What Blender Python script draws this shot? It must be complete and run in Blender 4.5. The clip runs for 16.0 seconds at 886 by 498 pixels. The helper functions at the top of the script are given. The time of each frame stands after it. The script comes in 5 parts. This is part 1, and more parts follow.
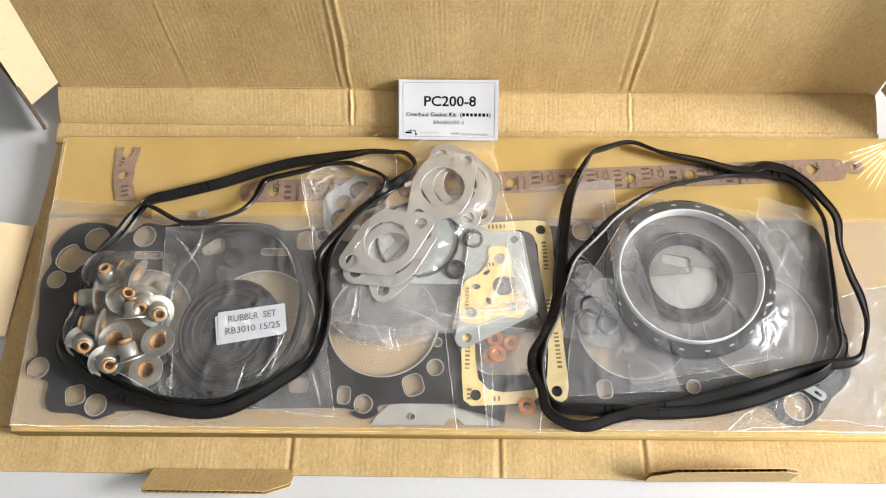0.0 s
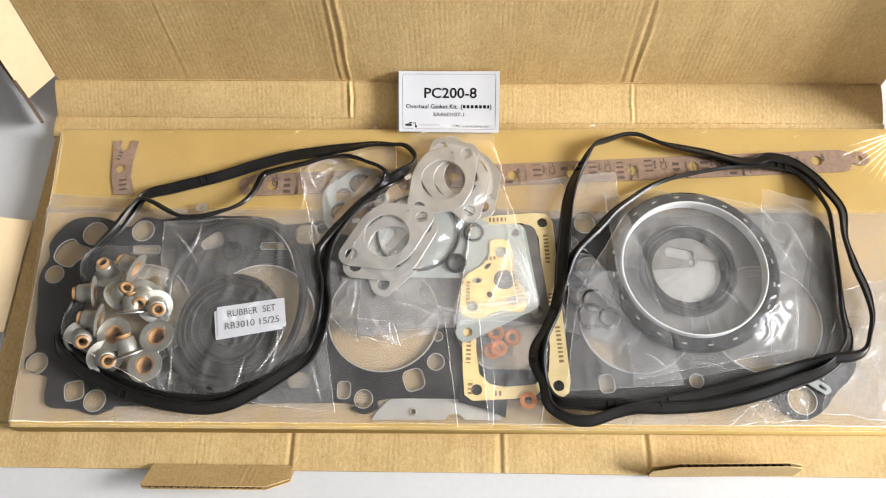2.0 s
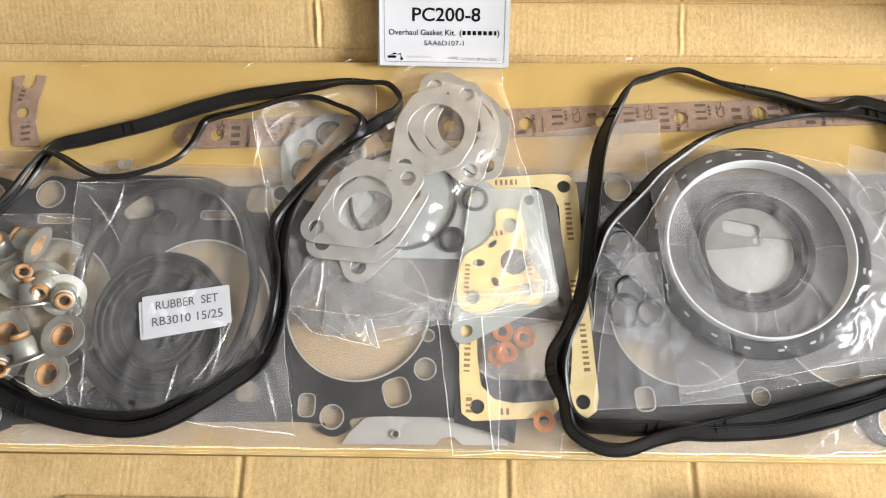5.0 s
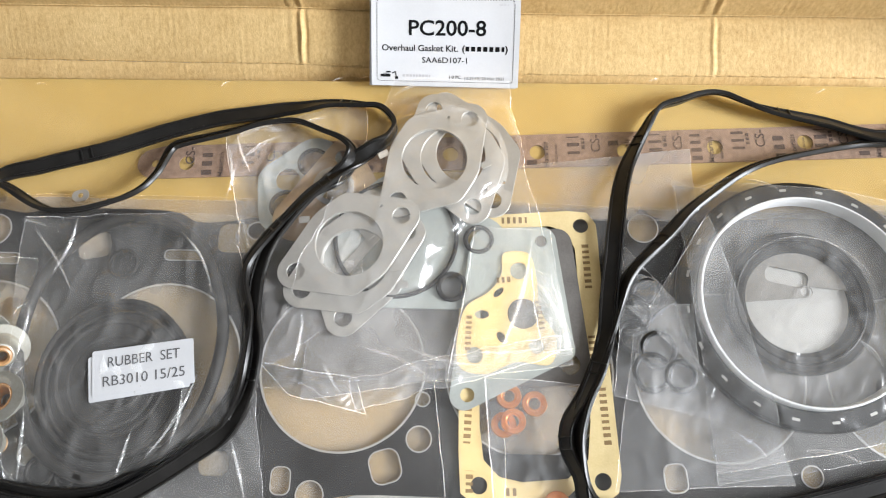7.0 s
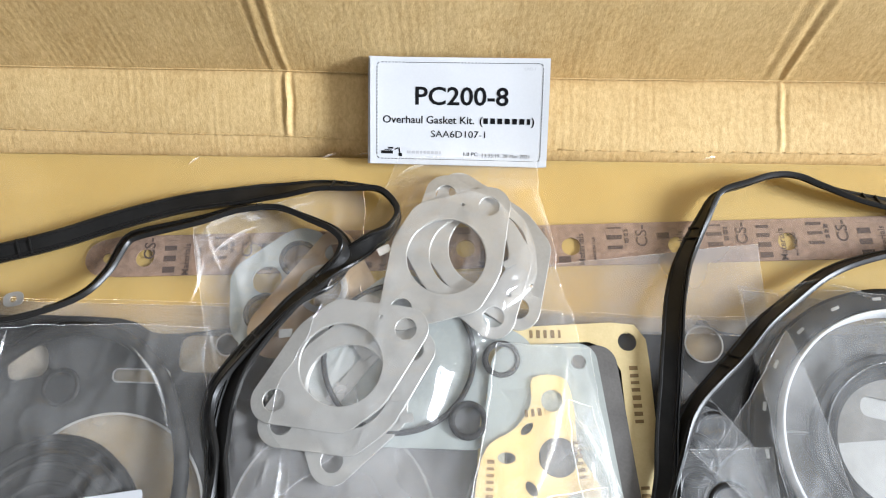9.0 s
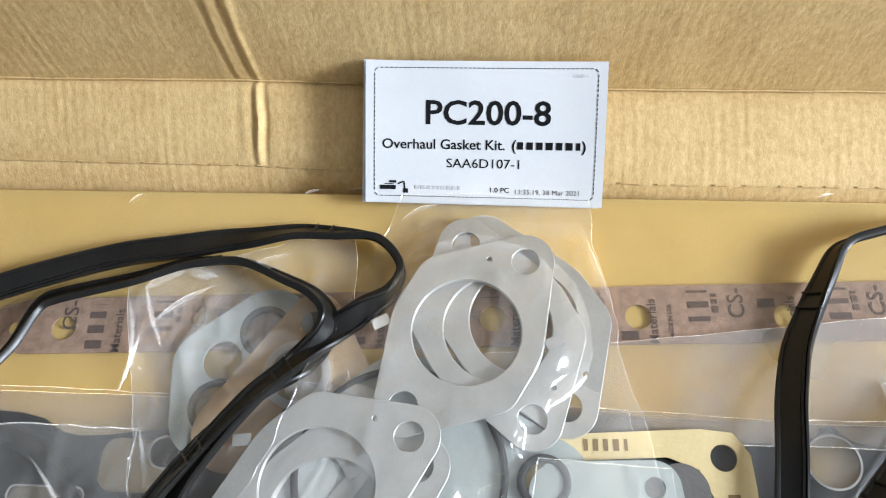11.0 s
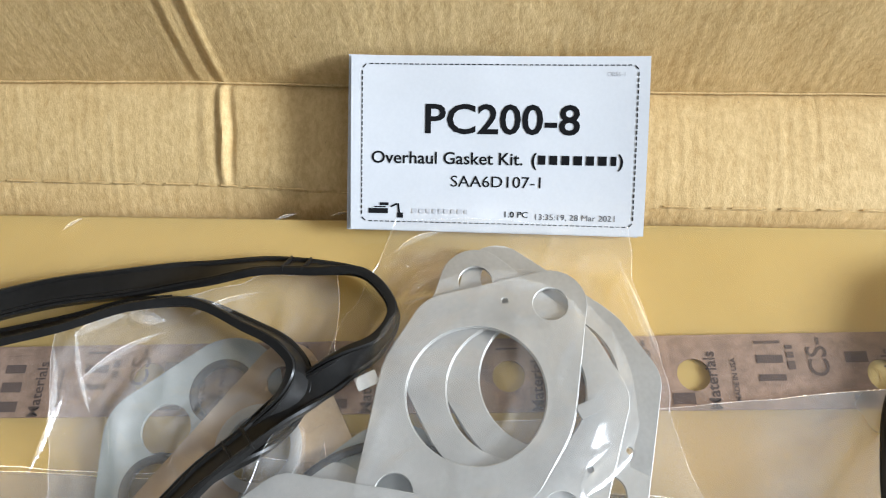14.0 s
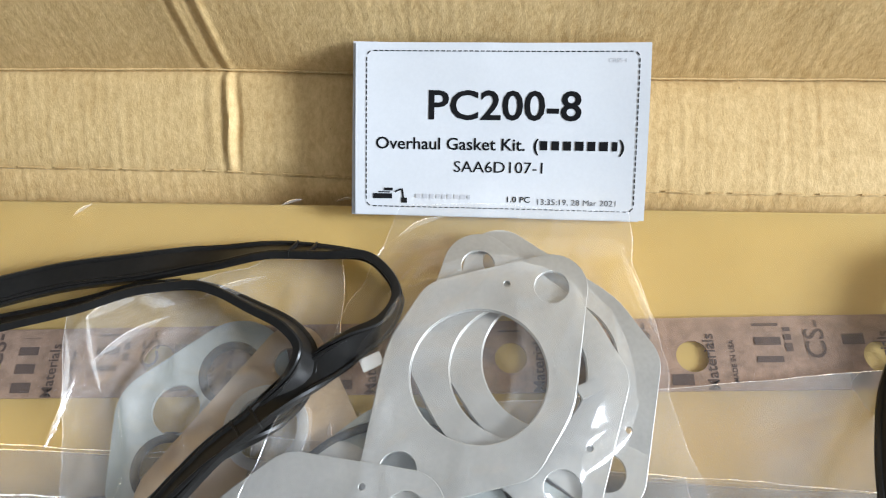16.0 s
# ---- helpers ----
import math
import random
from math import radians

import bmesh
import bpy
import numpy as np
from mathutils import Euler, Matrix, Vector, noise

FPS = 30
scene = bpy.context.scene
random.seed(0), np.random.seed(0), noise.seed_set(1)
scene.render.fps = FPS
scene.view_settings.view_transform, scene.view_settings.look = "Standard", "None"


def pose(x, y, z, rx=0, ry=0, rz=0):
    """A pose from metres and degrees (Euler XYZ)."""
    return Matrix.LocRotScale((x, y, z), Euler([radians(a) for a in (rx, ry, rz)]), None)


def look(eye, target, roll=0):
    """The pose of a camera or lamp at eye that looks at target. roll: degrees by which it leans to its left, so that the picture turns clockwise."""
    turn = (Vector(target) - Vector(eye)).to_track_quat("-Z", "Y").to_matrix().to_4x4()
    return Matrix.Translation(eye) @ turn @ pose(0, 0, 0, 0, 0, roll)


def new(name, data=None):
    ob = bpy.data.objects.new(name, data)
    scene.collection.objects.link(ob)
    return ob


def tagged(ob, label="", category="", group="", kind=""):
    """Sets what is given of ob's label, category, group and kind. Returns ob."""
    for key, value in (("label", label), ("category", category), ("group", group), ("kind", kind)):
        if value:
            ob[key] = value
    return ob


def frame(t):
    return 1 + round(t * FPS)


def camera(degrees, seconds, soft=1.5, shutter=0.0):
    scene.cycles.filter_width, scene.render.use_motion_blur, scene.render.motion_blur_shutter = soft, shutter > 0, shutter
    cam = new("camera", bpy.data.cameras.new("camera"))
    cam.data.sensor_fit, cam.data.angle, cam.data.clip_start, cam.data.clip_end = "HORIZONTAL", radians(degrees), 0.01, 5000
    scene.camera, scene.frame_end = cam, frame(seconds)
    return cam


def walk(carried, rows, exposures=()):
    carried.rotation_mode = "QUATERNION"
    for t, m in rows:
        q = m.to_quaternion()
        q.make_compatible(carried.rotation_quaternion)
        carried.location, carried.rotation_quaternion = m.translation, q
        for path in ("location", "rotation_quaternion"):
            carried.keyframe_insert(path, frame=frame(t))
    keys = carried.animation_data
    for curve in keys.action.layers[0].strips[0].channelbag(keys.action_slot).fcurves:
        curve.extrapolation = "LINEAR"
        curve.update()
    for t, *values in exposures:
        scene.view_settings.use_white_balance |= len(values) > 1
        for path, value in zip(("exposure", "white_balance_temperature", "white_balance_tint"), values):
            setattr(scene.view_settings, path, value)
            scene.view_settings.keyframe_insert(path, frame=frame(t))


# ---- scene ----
cam = camera(63.0, 16.0, 1.1)
PATH = [
    (0, (0.003, -0.094, 0.656), (-0.049, 0.709, -1.175), -3.1),
    (0.5, (0.005, -0.093, 0.653), (-0.054, 0.71, -1.178), -3.6),
    (1, (0.007, -0.096, 0.652), (-0.053, 0.708, -1.178), -3.8),
    (1.5, (0.007, -0.095, 0.654), (-0.054, 0.7, -1.181), -3.9),
    (2, (0.005, -0.09, 0.651), (-0.055, 0.692, -1.189), -3.9),
    (2.5, (0.003, -0.078, 0.643), (-0.056, 0.68, -1.207), -3.9),
    (3, (0.005, -0.068, 0.627), (-0.051, 0.665, -1.233), -3.8),
    (3.5, (0.004, -0.052, 0.597), (-0.054, 0.647, -1.276), -4.0),
    (3.7, (0.004, -0.047, 0.586), (-0.053, 0.64, -1.291), -4.0),
    (5.8, (0.009, 0.012, 0.495), (-0.048, 0.59, -1.419), -4.6),
    (6, (0.01, 0.013, 0.49), (-0.056, 0.605, -1.42), -5.2),
    (6.5, (0.006, 0.029, 0.48), (-0.063, 0.623, -1.428), -5.4),
    (7, (0.008, 0.04, 0.465), (-0.066, 0.668, -1.432), -5.4),
    (7.5, (0.004, 0.057, 0.45), (-0.073, 0.723, -1.434), -5.4),
    (8, (0.002, 0.075, 0.433), (-0.071, 0.779, -1.437), -4.7),
    (8.5, (0.001, 0.095, 0.416), (-0.073, 0.803, -1.452), -4.7),
    (9, (-0.003, 0.111, 0.398), (-0.08, 0.818, -1.471), -4.8),
    (11.5, (-0.007, 0.174, 0.284), (-0.16, 0.973, -1.543), -8.8),
    (12, (-0.008, 0.181, 0.267), (-0.167, 1.005, -1.548), -8.8),
    (12.5, (-0.008, 0.186, 0.26), (-0.168, 1.036, -1.543), -8.5),
    (13, (-0.01, 0.189, 0.255), (-0.165, 1.047, -1.545), -8.1),
    (13.5, (-0.01, 0.189, 0.253), (-0.163, 1.05, -1.546), -8.0),
    (14, (-0.01, 0.189, 0.252), (-0.163, 1.047, -1.548), -8.1),
    (14.5, (-0.009, 0.19, 0.253), (-0.164, 1.041, -1.551), -8.3),
    (15, (-0.009, 0.19, 0.251), (-0.161, 1.036, -1.554), -8.2),
    (15.5, (-0.008, 0.19, 0.25), (-0.167, 1.038, -1.555), -8.6),
    (16, (-0.009, 0.186, 0.255), (-0.176, 1.015, -1.558), -9.3),
]
walk(cam, [(t, look(eye, target, roll)) for t, eye, target, roll in PATH],
     [(0, 0.0, 6280, 12), (3.5, 0.0, 6280, 12), (7, 0.12, 6020, 10), (9, 0.11, 5700, 9), (12, -0.05, 5570, 7), (16, -0.06, 5550, 7)])

# ---- world, lights ----
world = bpy.data.worlds.new("sky")
scene.world = world
world.use_nodes = True
wn = world.node_tree.nodes
sky = wn.new("ShaderNodeTexSky")
sky.sky_type, sky.sun_disc = "NISHITA", False
sky.sun_elevation, sky.sun_rotation = radians(38), radians(100)
world.node_tree.links.new(sky.outputs[0], wn["Background"].inputs[0])
wn["Background"].inputs[1].default_value = 0.1


def window_light(name, x, y, z, wide, high, watts, yaw, colour):
    lamp = bpy.data.lights.new(name, "AREA")
    lamp.shape, lamp.size, lamp.size_y, lamp.energy, lamp.color = "RECTANGLE", wide, high, watts, colour
    ob = new(name, lamp)
    ob.matrix_world = pose(x, y, z, 90, 0, yaw)
    return ob


EAST = 3.20                    # inner face of the window wall
WINDOW = (-0.38, 1.60)          # centre of the opening, along y and z
window_light("window_daylight", EAST - 0.03, WINDOW[0], WINDOW[1], 1.10, 1.10, 302.0, 90, (1.0, 0.99, 0.97))
scene.view_settings.exposure = 0.0

# ---- materials ----
def nodes_of(name):
    m = bpy.data.materials.new(name)
    m.use_nodes = True
    t = m.node_tree
    return m, t, t.nodes["Principled BSDF"], t.nodes["Material Output"]


def texcoord(t, stretch=(1, 1, 1), space="Object"):
    tc, mp = t.nodes.new("ShaderNodeTexCoord"), t.nodes.new("ShaderNodeMapping")
    mp.inputs["Scale"].default_value = stretch
    t.links.new(tc.outputs[space], mp.inputs[0])
    return mp.outputs[0]


def noise_node(t, vec, scale, detail=4.0, rough=0.55):
    n = t.nodes.new("ShaderNodeTexNoise")
    n.inputs["Scale"].default_value, n.inputs["Detail"].default_value = scale, detail
    n.inputs["Roughness"].default_value = rough
    t.links.new(vec, n.inputs["Vector"])
    return n.outputs[0]


def ramp(t, fac, stops):
    r = t.nodes.new("ShaderNodeValToRGB")
    e = r.color_ramp.elements
    while len(e) < len(stops):
        e.new(0.5)
    for k, (p, c) in zip(e, stops):
        k.position, k.color = p, (*c, 1)
    t.links.new(fac, r.inputs[0])
    return r.outputs[0]


def mixed(t, fac, a, b, kind="MIX"):
    m = t.nodes.new("ShaderNodeMix")
    m.data_type, m.blend_type = "RGBA", kind
    for sock, val in ((m.inputs[0], fac), (m.inputs[6], a), (m.inputs[7], b)):
        if isinstance(val, (int, float)):
            sock.default_value = val
        elif isinstance(val, tuple):
            sock.default_value = (*val, 1)
        else:
            t.links.new(val, sock)
    return m.outputs[2]


def bump(t, bsdf, height, strength, dist):
    b = t.nodes.new("ShaderNodeBump")
    b.inputs["Strength"].default_value, b.inputs["Distance"].default_value = strength, dist
    t.links.new(height, b.inputs["Height"])
    t.links.new(b.outputs[0], bsdf.inputs["Normal"])


def surface(name, dark, light, rough=0.6, metal=0.0, coarse=12.0, fine=400.0, relief=0.3, depth=0.0003, stretch=(1, 1, 1), spec=0.5):
    """A plain surface: two scales of colour variation, roughness variation and a fine relief."""
    m, t, b, _ = nodes_of(name)
    v = texcoord(t, stretch)
    a, f = noise_node(t, v, coarse), noise_node(t, v, fine, 3.0)
    col = mixed(t, 0.3, ramp(t, a, [(0.35, dark), (0.65, light)]), ramp(t, f, [(0.35, dark), (0.65, light)]))
    t.links.new(col, b.inputs["Base Color"])
    r = t.nodes.new("ShaderNodeMapRange")
    r.inputs[3].default_value, r.inputs[4].default_value = rough * 0.85, min(1.0, rough * 1.15)
    t.links.new(a, r.inputs[0])
    t.links.new(r.outputs[0], b.inputs["Roughness"])
    b.inputs["Metallic"].default_value = metal
    b.inputs["Specular IOR Level"].default_value = spec
    if relief:
        bump(t, b, f, relief, depth)
    return m


def kraft(name, dark, light, flute=1.0, speck=(0.16, 0.09, 0.04), rough=0.68, spec=0.28):
    """Corrugated kraft liner: flutes that telegraph through along one axis, felted fibres, blotches and specks."""
    m, t, b, _ = nodes_of(name)
    flat, free = texcoord(t, (1, 0.05, 0.05)), texcoord(t)
    wave = t.nodes.new("ShaderNodeTexWave")
    wave.bands_direction = "X"
    wave.inputs["Scale"].default_value, wave.inputs["Distortion"].default_value = 66.0, 0.7
    wave.inputs["Detail"].default_value, wave.inputs["Detail Scale"].default_value = 2.0, 0.6
    t.links.new(flat, wave.inputs["Vector"])
    patchy = ramp(t, noise_node(t, texcoord(t, (1, 0.35, 0.35)), 42.0, 4.0, 0.6), [(0.42, (0.05, 0.05, 0.05)), (0.66, (1, 1, 1))])
    ribs = mixed(t, patchy, (0.5, 0.5, 0.5), wave.outputs["Color"])
    broad = noise_node(t, free, 11.0, 5.0, 0.6)
    blotch = noise_node(t, texcoord(t, (1, 0.75, 0.75)), 150.0, 5.0, 0.72)
    felt = noise_node(t, texcoord(t, (1, 0.6, 0.6)), 480.0, 4.0, 0.75)
    col = ramp(t, broad, [(0.3, dark), (0.7, light)])
    col = mixed(t, 0.30 * flute + 0.06, col, ramp(t, blotch, [(0.36, dark), (0.64, light)]))
    col = mixed(t, 0.11 * flute, col, ramp(t, ribs, [(0.25, dark), (0.75, light)]))
    col = mixed(t, 0.34 * flute + 0.08, col, ramp(t, felt, [(0.36, dark), (0.66, light)]))
    spots = ramp(t, noise_node(t, free, 420.0, 2.0), [(0.74, (0, 0, 0)), (0.79, (1, 1, 1))])
    col = mixed(t, spots, col, mixed(t, 0.5, col, speck))
    t.links.new(col, b.inputs["Base Color"])
    b.inputs["Roughness"].default_value = rough
    b.inputs["Specular IOR Level"].default_value = spec
    h = t.nodes.new("ShaderNodeMath")
    h.operation = "MULTIPLY_ADD"
    t.links.new(ribs, h.inputs[0])
    h.inputs[1].default_value = 0.42 * flute
    g = t.nodes.new("ShaderNodeMath")
    g.operation = "MULTIPLY_ADD"
    t.links.new(blotch, g.inputs[0])
    g.inputs[1].default_value = 0.8 * flute
    t.links.new(felt, g.inputs[2])
    t.links.new(g.outputs[0], h.inputs[2])
    bump(t, b, h.outputs[0], 0.06 + 0.32 * flute, 0.00075)
    return m


def film(name, haze, tint=(0.93, 0.93, 0.92), wrinkle=0.5, scale=38.0, gloss=0.09, rough=0.08, clearness=(0.97, 0.97, 0.965), shiny=1.1):
    """Thin clear polythene: see-through, slightly milky, glossy on its wrinkles."""
    m, t, b, out = nodes_of(name)
    t.nodes.remove(b)
    clear, milk, shine = (t.nodes.new("ShaderNodeBsdf" + k) for k in ("Transparent", "Diffuse", "Glossy"))
    clear.inputs[0].default_value = (*clearness, 1)
    milk.inputs[0].default_value = (*tint, 1)
    shine.inputs["Roughness"].default_value = rough
    v = texcoord(t)
    n1, n2 = noise_node(t, v, scale, 2.0, 0.5), noise_node(t, v, scale * 4, 3.0)
    fold = []
    for n in (n1, n2):
        a = t.nodes.new("ShaderNodeMath")
        a.operation = "SUBTRACT"
        t.links.new(n, a.inputs[0])
        a.inputs[1].default_value = 0.5
        b2 = t.nodes.new("ShaderNodeMath")
        b2.operation = "ABSOLUTE"
        t.links.new(a.outputs[0], b2.inputs[0])
        fold.append(b2.outputs[0])
    h = t.nodes.new("ShaderNodeMath")
    h.operation = "MULTIPLY_ADD"
    t.links.new(fold[1], h.inputs[0])
    h.inputs[1].default_value = 0.09
    t.links.new(fold[0], h.inputs[2])
    bp = t.nodes.new("ShaderNodeBump")
    bp.inputs["Strength"].default_value, bp.inputs["Distance"].default_value = wrinkle, 0.006
    t.links.new(h.outputs[0], bp.inputs["Height"])
    t.links.new(bp.outputs[0], shine.inputs["Normal"])
    fr = t.nodes.new("ShaderNodeFresnel")
    fr.inputs[0].default_value = 1.5
    t.links.new(bp.outputs[0], fr.inputs["Normal"])
    amount = t.nodes.new("ShaderNodeMath")
    amount.operation = "MULTIPLY_ADD"
    t.links.new(fr.outputs[0], amount.inputs[0])
    amount.inputs[1].default_value, amount.inputs[2].default_value = shiny, gloss
    a, c = t.nodes.new("ShaderNodeMixShader"), t.nodes.new("ShaderNodeAddShader")
    cloud = t.nodes.new("ShaderNodeMapRange")
    cloud.inputs[1].default_value, cloud.inputs[2].default_value = 0.42, 0.68
    cloud.inputs[3].default_value, cloud.inputs[4].default_value = haze * 0.7, haze * 1.9
    t.links.new(noise_node(t, v, scale * 0.6, 4.0), cloud.inputs[0])
    t.links.new(cloud.outputs[0], a.inputs[0])
    t.links.new(clear.outputs[0], a.inputs[1])
    t.links.new(milk.outputs[0], a.inputs[2])
    t.links.new(amount.outputs[0], shine.inputs["Color"])
    t.links.new(a.outputs[0], c.inputs[0])
    t.links.new(shine.outputs[0], c.inputs[1])
    t.links.new(c.outputs[0], out.inputs[0])
    return m


WHITE_FLOOR = surface("white_laminate", (0.60, 0.60, 0.59), (0.67, 0.67, 0.66), 0.45, coarse=3.0, fine=200.0, relief=0.05)
WALL_PAINT = surface("wall_paint", (0.22, 0.217, 0.21), (0.27, 0.266, 0.258), 0.8, coarse=2.0, fine=90.0)
KRAFT = kraft("kraft_cardboard", (0.43, 0.273, 0.098), (0.74, 0.550, 0.268))
# Paler kraft copy; the lit look of the side flaps is in its colour.
KRAFT_LIT = kraft("kraft_cardboard_lit", (0.66, 0.50, 0.29), (0.76, 0.60, 0.38), 0.4)
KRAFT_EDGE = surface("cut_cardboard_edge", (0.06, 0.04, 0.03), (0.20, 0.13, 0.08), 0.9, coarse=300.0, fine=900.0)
BOARD = kraft("yellow_backing_board", (0.400, 0.280, 0.088), (0.470, 0.342, 0.122), 0.10, (0.37, 0.26, 0.09), 0.7, 0.25)
FIBRE = surface("brown_fibre_paper", (0.185, 0.120, 0.080), (0.30, 0.205, 0.145), 0.85, coarse=260.0, fine=1100.0, relief=0.4)
INK_BROWN = surface("dark_brown_ink", (0.05, 0.03, 0.025), (0.10, 0.065, 0.045), 0.8)
YELLOW = surface("yellow_fibre_paper", (0.60, 0.475, 0.230), (0.69, 0.56, 0.30), 0.85, coarse=60.0, fine=900.0)
INK_OCHRE = surface("ochre_ink", (0.16, 0.10, 0.04), (0.26, 0.17, 0.07), 0.8)
RUBBER = surface("black_rubber", (0.010, 0.0094, 0.0088), (0.018, 0.0168, 0.0155), 0.31, coarse=40.0, fine=500.0, relief=0.06, spec=0.27)
RUBBER_MATT = surface("matt_black_rubber", (0.016, 0.0145, 0.013), (0.028, 0.026, 0.024), 0.62, coarse=60.0, fine=260.0, relief=0.0, spec=0.25)
COATED = surface("black_coated_steel", (0.014, 0.0135, 0.0135), (0.030, 0.0295, 0.0295), 0.6, coarse=18.0, fine=260.0, relief=0.0, spec=0.35)
STEEL = surface("bare_steel_sheet", (0.44, 0.425, 0.395), (0.56, 0.545, 0.51), 0.40, 0.60, coarse=40.0, fine=700.0, relief=0.1)
STEEL_DULL = surface("dull_steel_sheet", (0.42, 0.41, 0.39), (0.52, 0.51, 0.48), 0.55, 0.35, coarse=25.0, fine=600.0)
ZINC = surface("zinc_plated_steel", (0.31, 0.298, 0.255), (0.43, 0.418, 0.37), 0.42, 0.65, coarse=60.0, fine=700.0, relief=0.08)
GREYGREEN = surface("grey_green_gasket_coating", (0.30, 0.32, 0.30), (0.38, 0.40, 0.375), 0.6, coarse=40.0, fine=700.0)
DARKFIBRE = surface("dark_grey_fibre", (0.10, 0.092, 0.085), (0.15, 0.14, 0.13), 0.75, coarse=60.0, fine=800.0)
TAN = surface("tan_gasket_paper", (0.42, 0.30, 0.18), (0.52, 0.39, 0.25), 0.7, coarse=50.0, fine=800.0)
DULL_WEB = surface("dull_grey_web", (0.20, 0.187, 0.168), (0.27, 0.255, 0.23), 0.6, coarse=50.0, fine=600.0)
COPPER = surface("copper", (0.60, 0.21, 0.060), (0.77, 0.34, 0.125), 0.36, 0.75, coarse=120.0, fine=900.0)
ORANGE = surface("amber_rubber", (0.29, 0.155, 0.065), (0.41, 0.235, 0.10), 0.42, coarse=120.0, fine=700.0, relief=0.08)
PTFE = surface("white_ptfe", (0.78, 0.79, 0.80), (0.86, 0.86, 0.86), 0.35, coarse=30.0, fine=500.0)
PAPER = surface("white_label_paper", (0.545, 0.553, 0.57), (0.60, 0.608, 0.625), 0.55, coarse=20.0, fine=900.0, relief=0.05)
INK = surface("black_ink", (0.006, 0.006, 0.007), (0.012, 0.012, 0.013), 0.9, spec=0.1)
INK_GREY = surface("grey_ink", (0.09, 0.09, 0.095), (0.15, 0.15, 0.155), 0.7, spec=0.2)
INK_PALE = surface("pale_grey_ink", (0.42, 0.42, 0.44), (0.50, 0.50, 0.52), 0.6)
FILM_CLEAR = film("clear_shrink_film", 0.015, wrinkle=0.12, scale=14.0, gloss=0.0, rough=0.12)
FILM_HAZY = film("hazy_polythene", 0.05, (0.68, 0.665, 0.65), wrinkle=0.4, scale=22.0, gloss=0.0, rough=0.16, clearness=(0.92, 0.91, 0.895))
FILM_BAG = film("clear_polythene_bag", 0.02, wrinkle=0.3, scale=48.0, gloss=0.012, rough=0.12)
FILM_THIN = film("thin_clear_polythene", 0.02, wrinkle=0.4, scale=60.0, gloss=0.0, rough=0.1)
FILM_BACK = film("milky_polythene_back", 0.24, (0.54, 0.525, 0.505), wrinkle=0.2, scale=16.0, gloss=0.0, rough=0.2, clearness=(0.87, 0.86, 0.85))
FILM_FOG = film("fogged_polythene_bag", 0.10, (0.76, 0.76, 0.75), wrinkle=0.3, scale=30.0, gloss=0.0, rough=0.2, clearness=(0.93, 0.93, 0.925), shiny=0.45)
FILM_MILK = film("milky_polythene_bag", 0.10, (0.80, 0.80, 0.79), wrinkle=0.34, scale=30.0, gloss=0.012, rough=0.14, clearness=(0.94, 0.94, 0.945))
FILM_BROWN = film("dull_polythene_bag", 0.17, (0.70, 0.675, 0.65), wrinkle=0.3, scale=26.0, gloss=0.012, rough=0.16, clearness=(0.90, 0.90, 0.90))
FILM_RINGS = film("clear_polythene_ring_bag", 0.085, (0.66, 0.65, 0.63), wrinkle=0.26, scale=24.0, gloss=0.008, rough=0.12)
FILM_HEADER = film("milky_gasket_bag", 0.07, (0.78, 0.77, 0.76), wrinkle=0.30, scale=26.0, gloss=0.008, rough=0.13, clearness=(0.95, 0.95, 0.95))
FILM_PALE = film("cloudy_gasket_bag", 0.15, (0.78, 0.77, 0.74), wrinkle=0.25, scale=24.0, gloss=0.0, rough=0.2, shiny=0.7)
FILM_FOLD = film("crumpled_polythene_folds", 0.12, wrinkle=0.9, scale=70.0, gloss=0.04, rough=0.12)
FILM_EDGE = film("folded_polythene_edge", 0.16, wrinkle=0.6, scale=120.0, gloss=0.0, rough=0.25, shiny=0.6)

# ---- builders ----
def mesh_object(name, bm, material, parent=None, label="", smooth=False, sharp=35):
    me = bpy.data.meshes.new(name)
    if sharp < 180 or name != "film":
        bmesh.ops.recalc_face_normals(bm, faces=bm.faces)
    bm.to_mesh(me)
    bm.free()
    me.materials.append(material)
    if smooth:
        me.polygons.foreach_set("use_smooth", [True] * len(me.polygons))
        me.set_sharp_from_angle(angle=radians(sharp))
    ob = new(name, me)
    ob.parent = parent
    return tagged(ob, label)


def part(name, bm, material, parent, label="", smooth=False, sharp=35):
    return mesh_object(name, bm, material, parent, label, smooth, sharp)


def thing(name, label, category, group="", m=None, kind=""):
    ob = new(name)
    ob.empty_display_size = 0.01
    if m is not None:
        ob.matrix_world = m
    return tagged(ob, label, category, group, kind)


def box(x0, x1, y0, y1, z0, z1, bevel=0.0):
    bm = bmesh.new()
    bmesh.ops.create_cube(bm, size=1)
    bmesh.ops.scale(bm, verts=bm.verts, vec=(x1 - x0, y1 - y0, z1 - z0))
    bmesh.ops.translate(bm, verts=bm.verts, vec=((x0 + x1) / 2, (y0 + y1) / 2, (z0 + z1) / 2))
    if bevel:
        bmesh.ops.bevel(bm, geom=bm.edges[:], offset=bevel, segments=2, affect="EDGES")
    return bm


def circle(x, y, r, n=40, squash=1.0, turn=0.0):
    c, s = math.cos(turn), math.sin(turn)
    pts = [(r * math.cos(2 * math.pi * i / n), r * squash * math.sin(2 * math.pi * i / n)) for i in range(n)]
    return [(x + c * a - s * b, y + s * a + c * b) for a, b in pts]


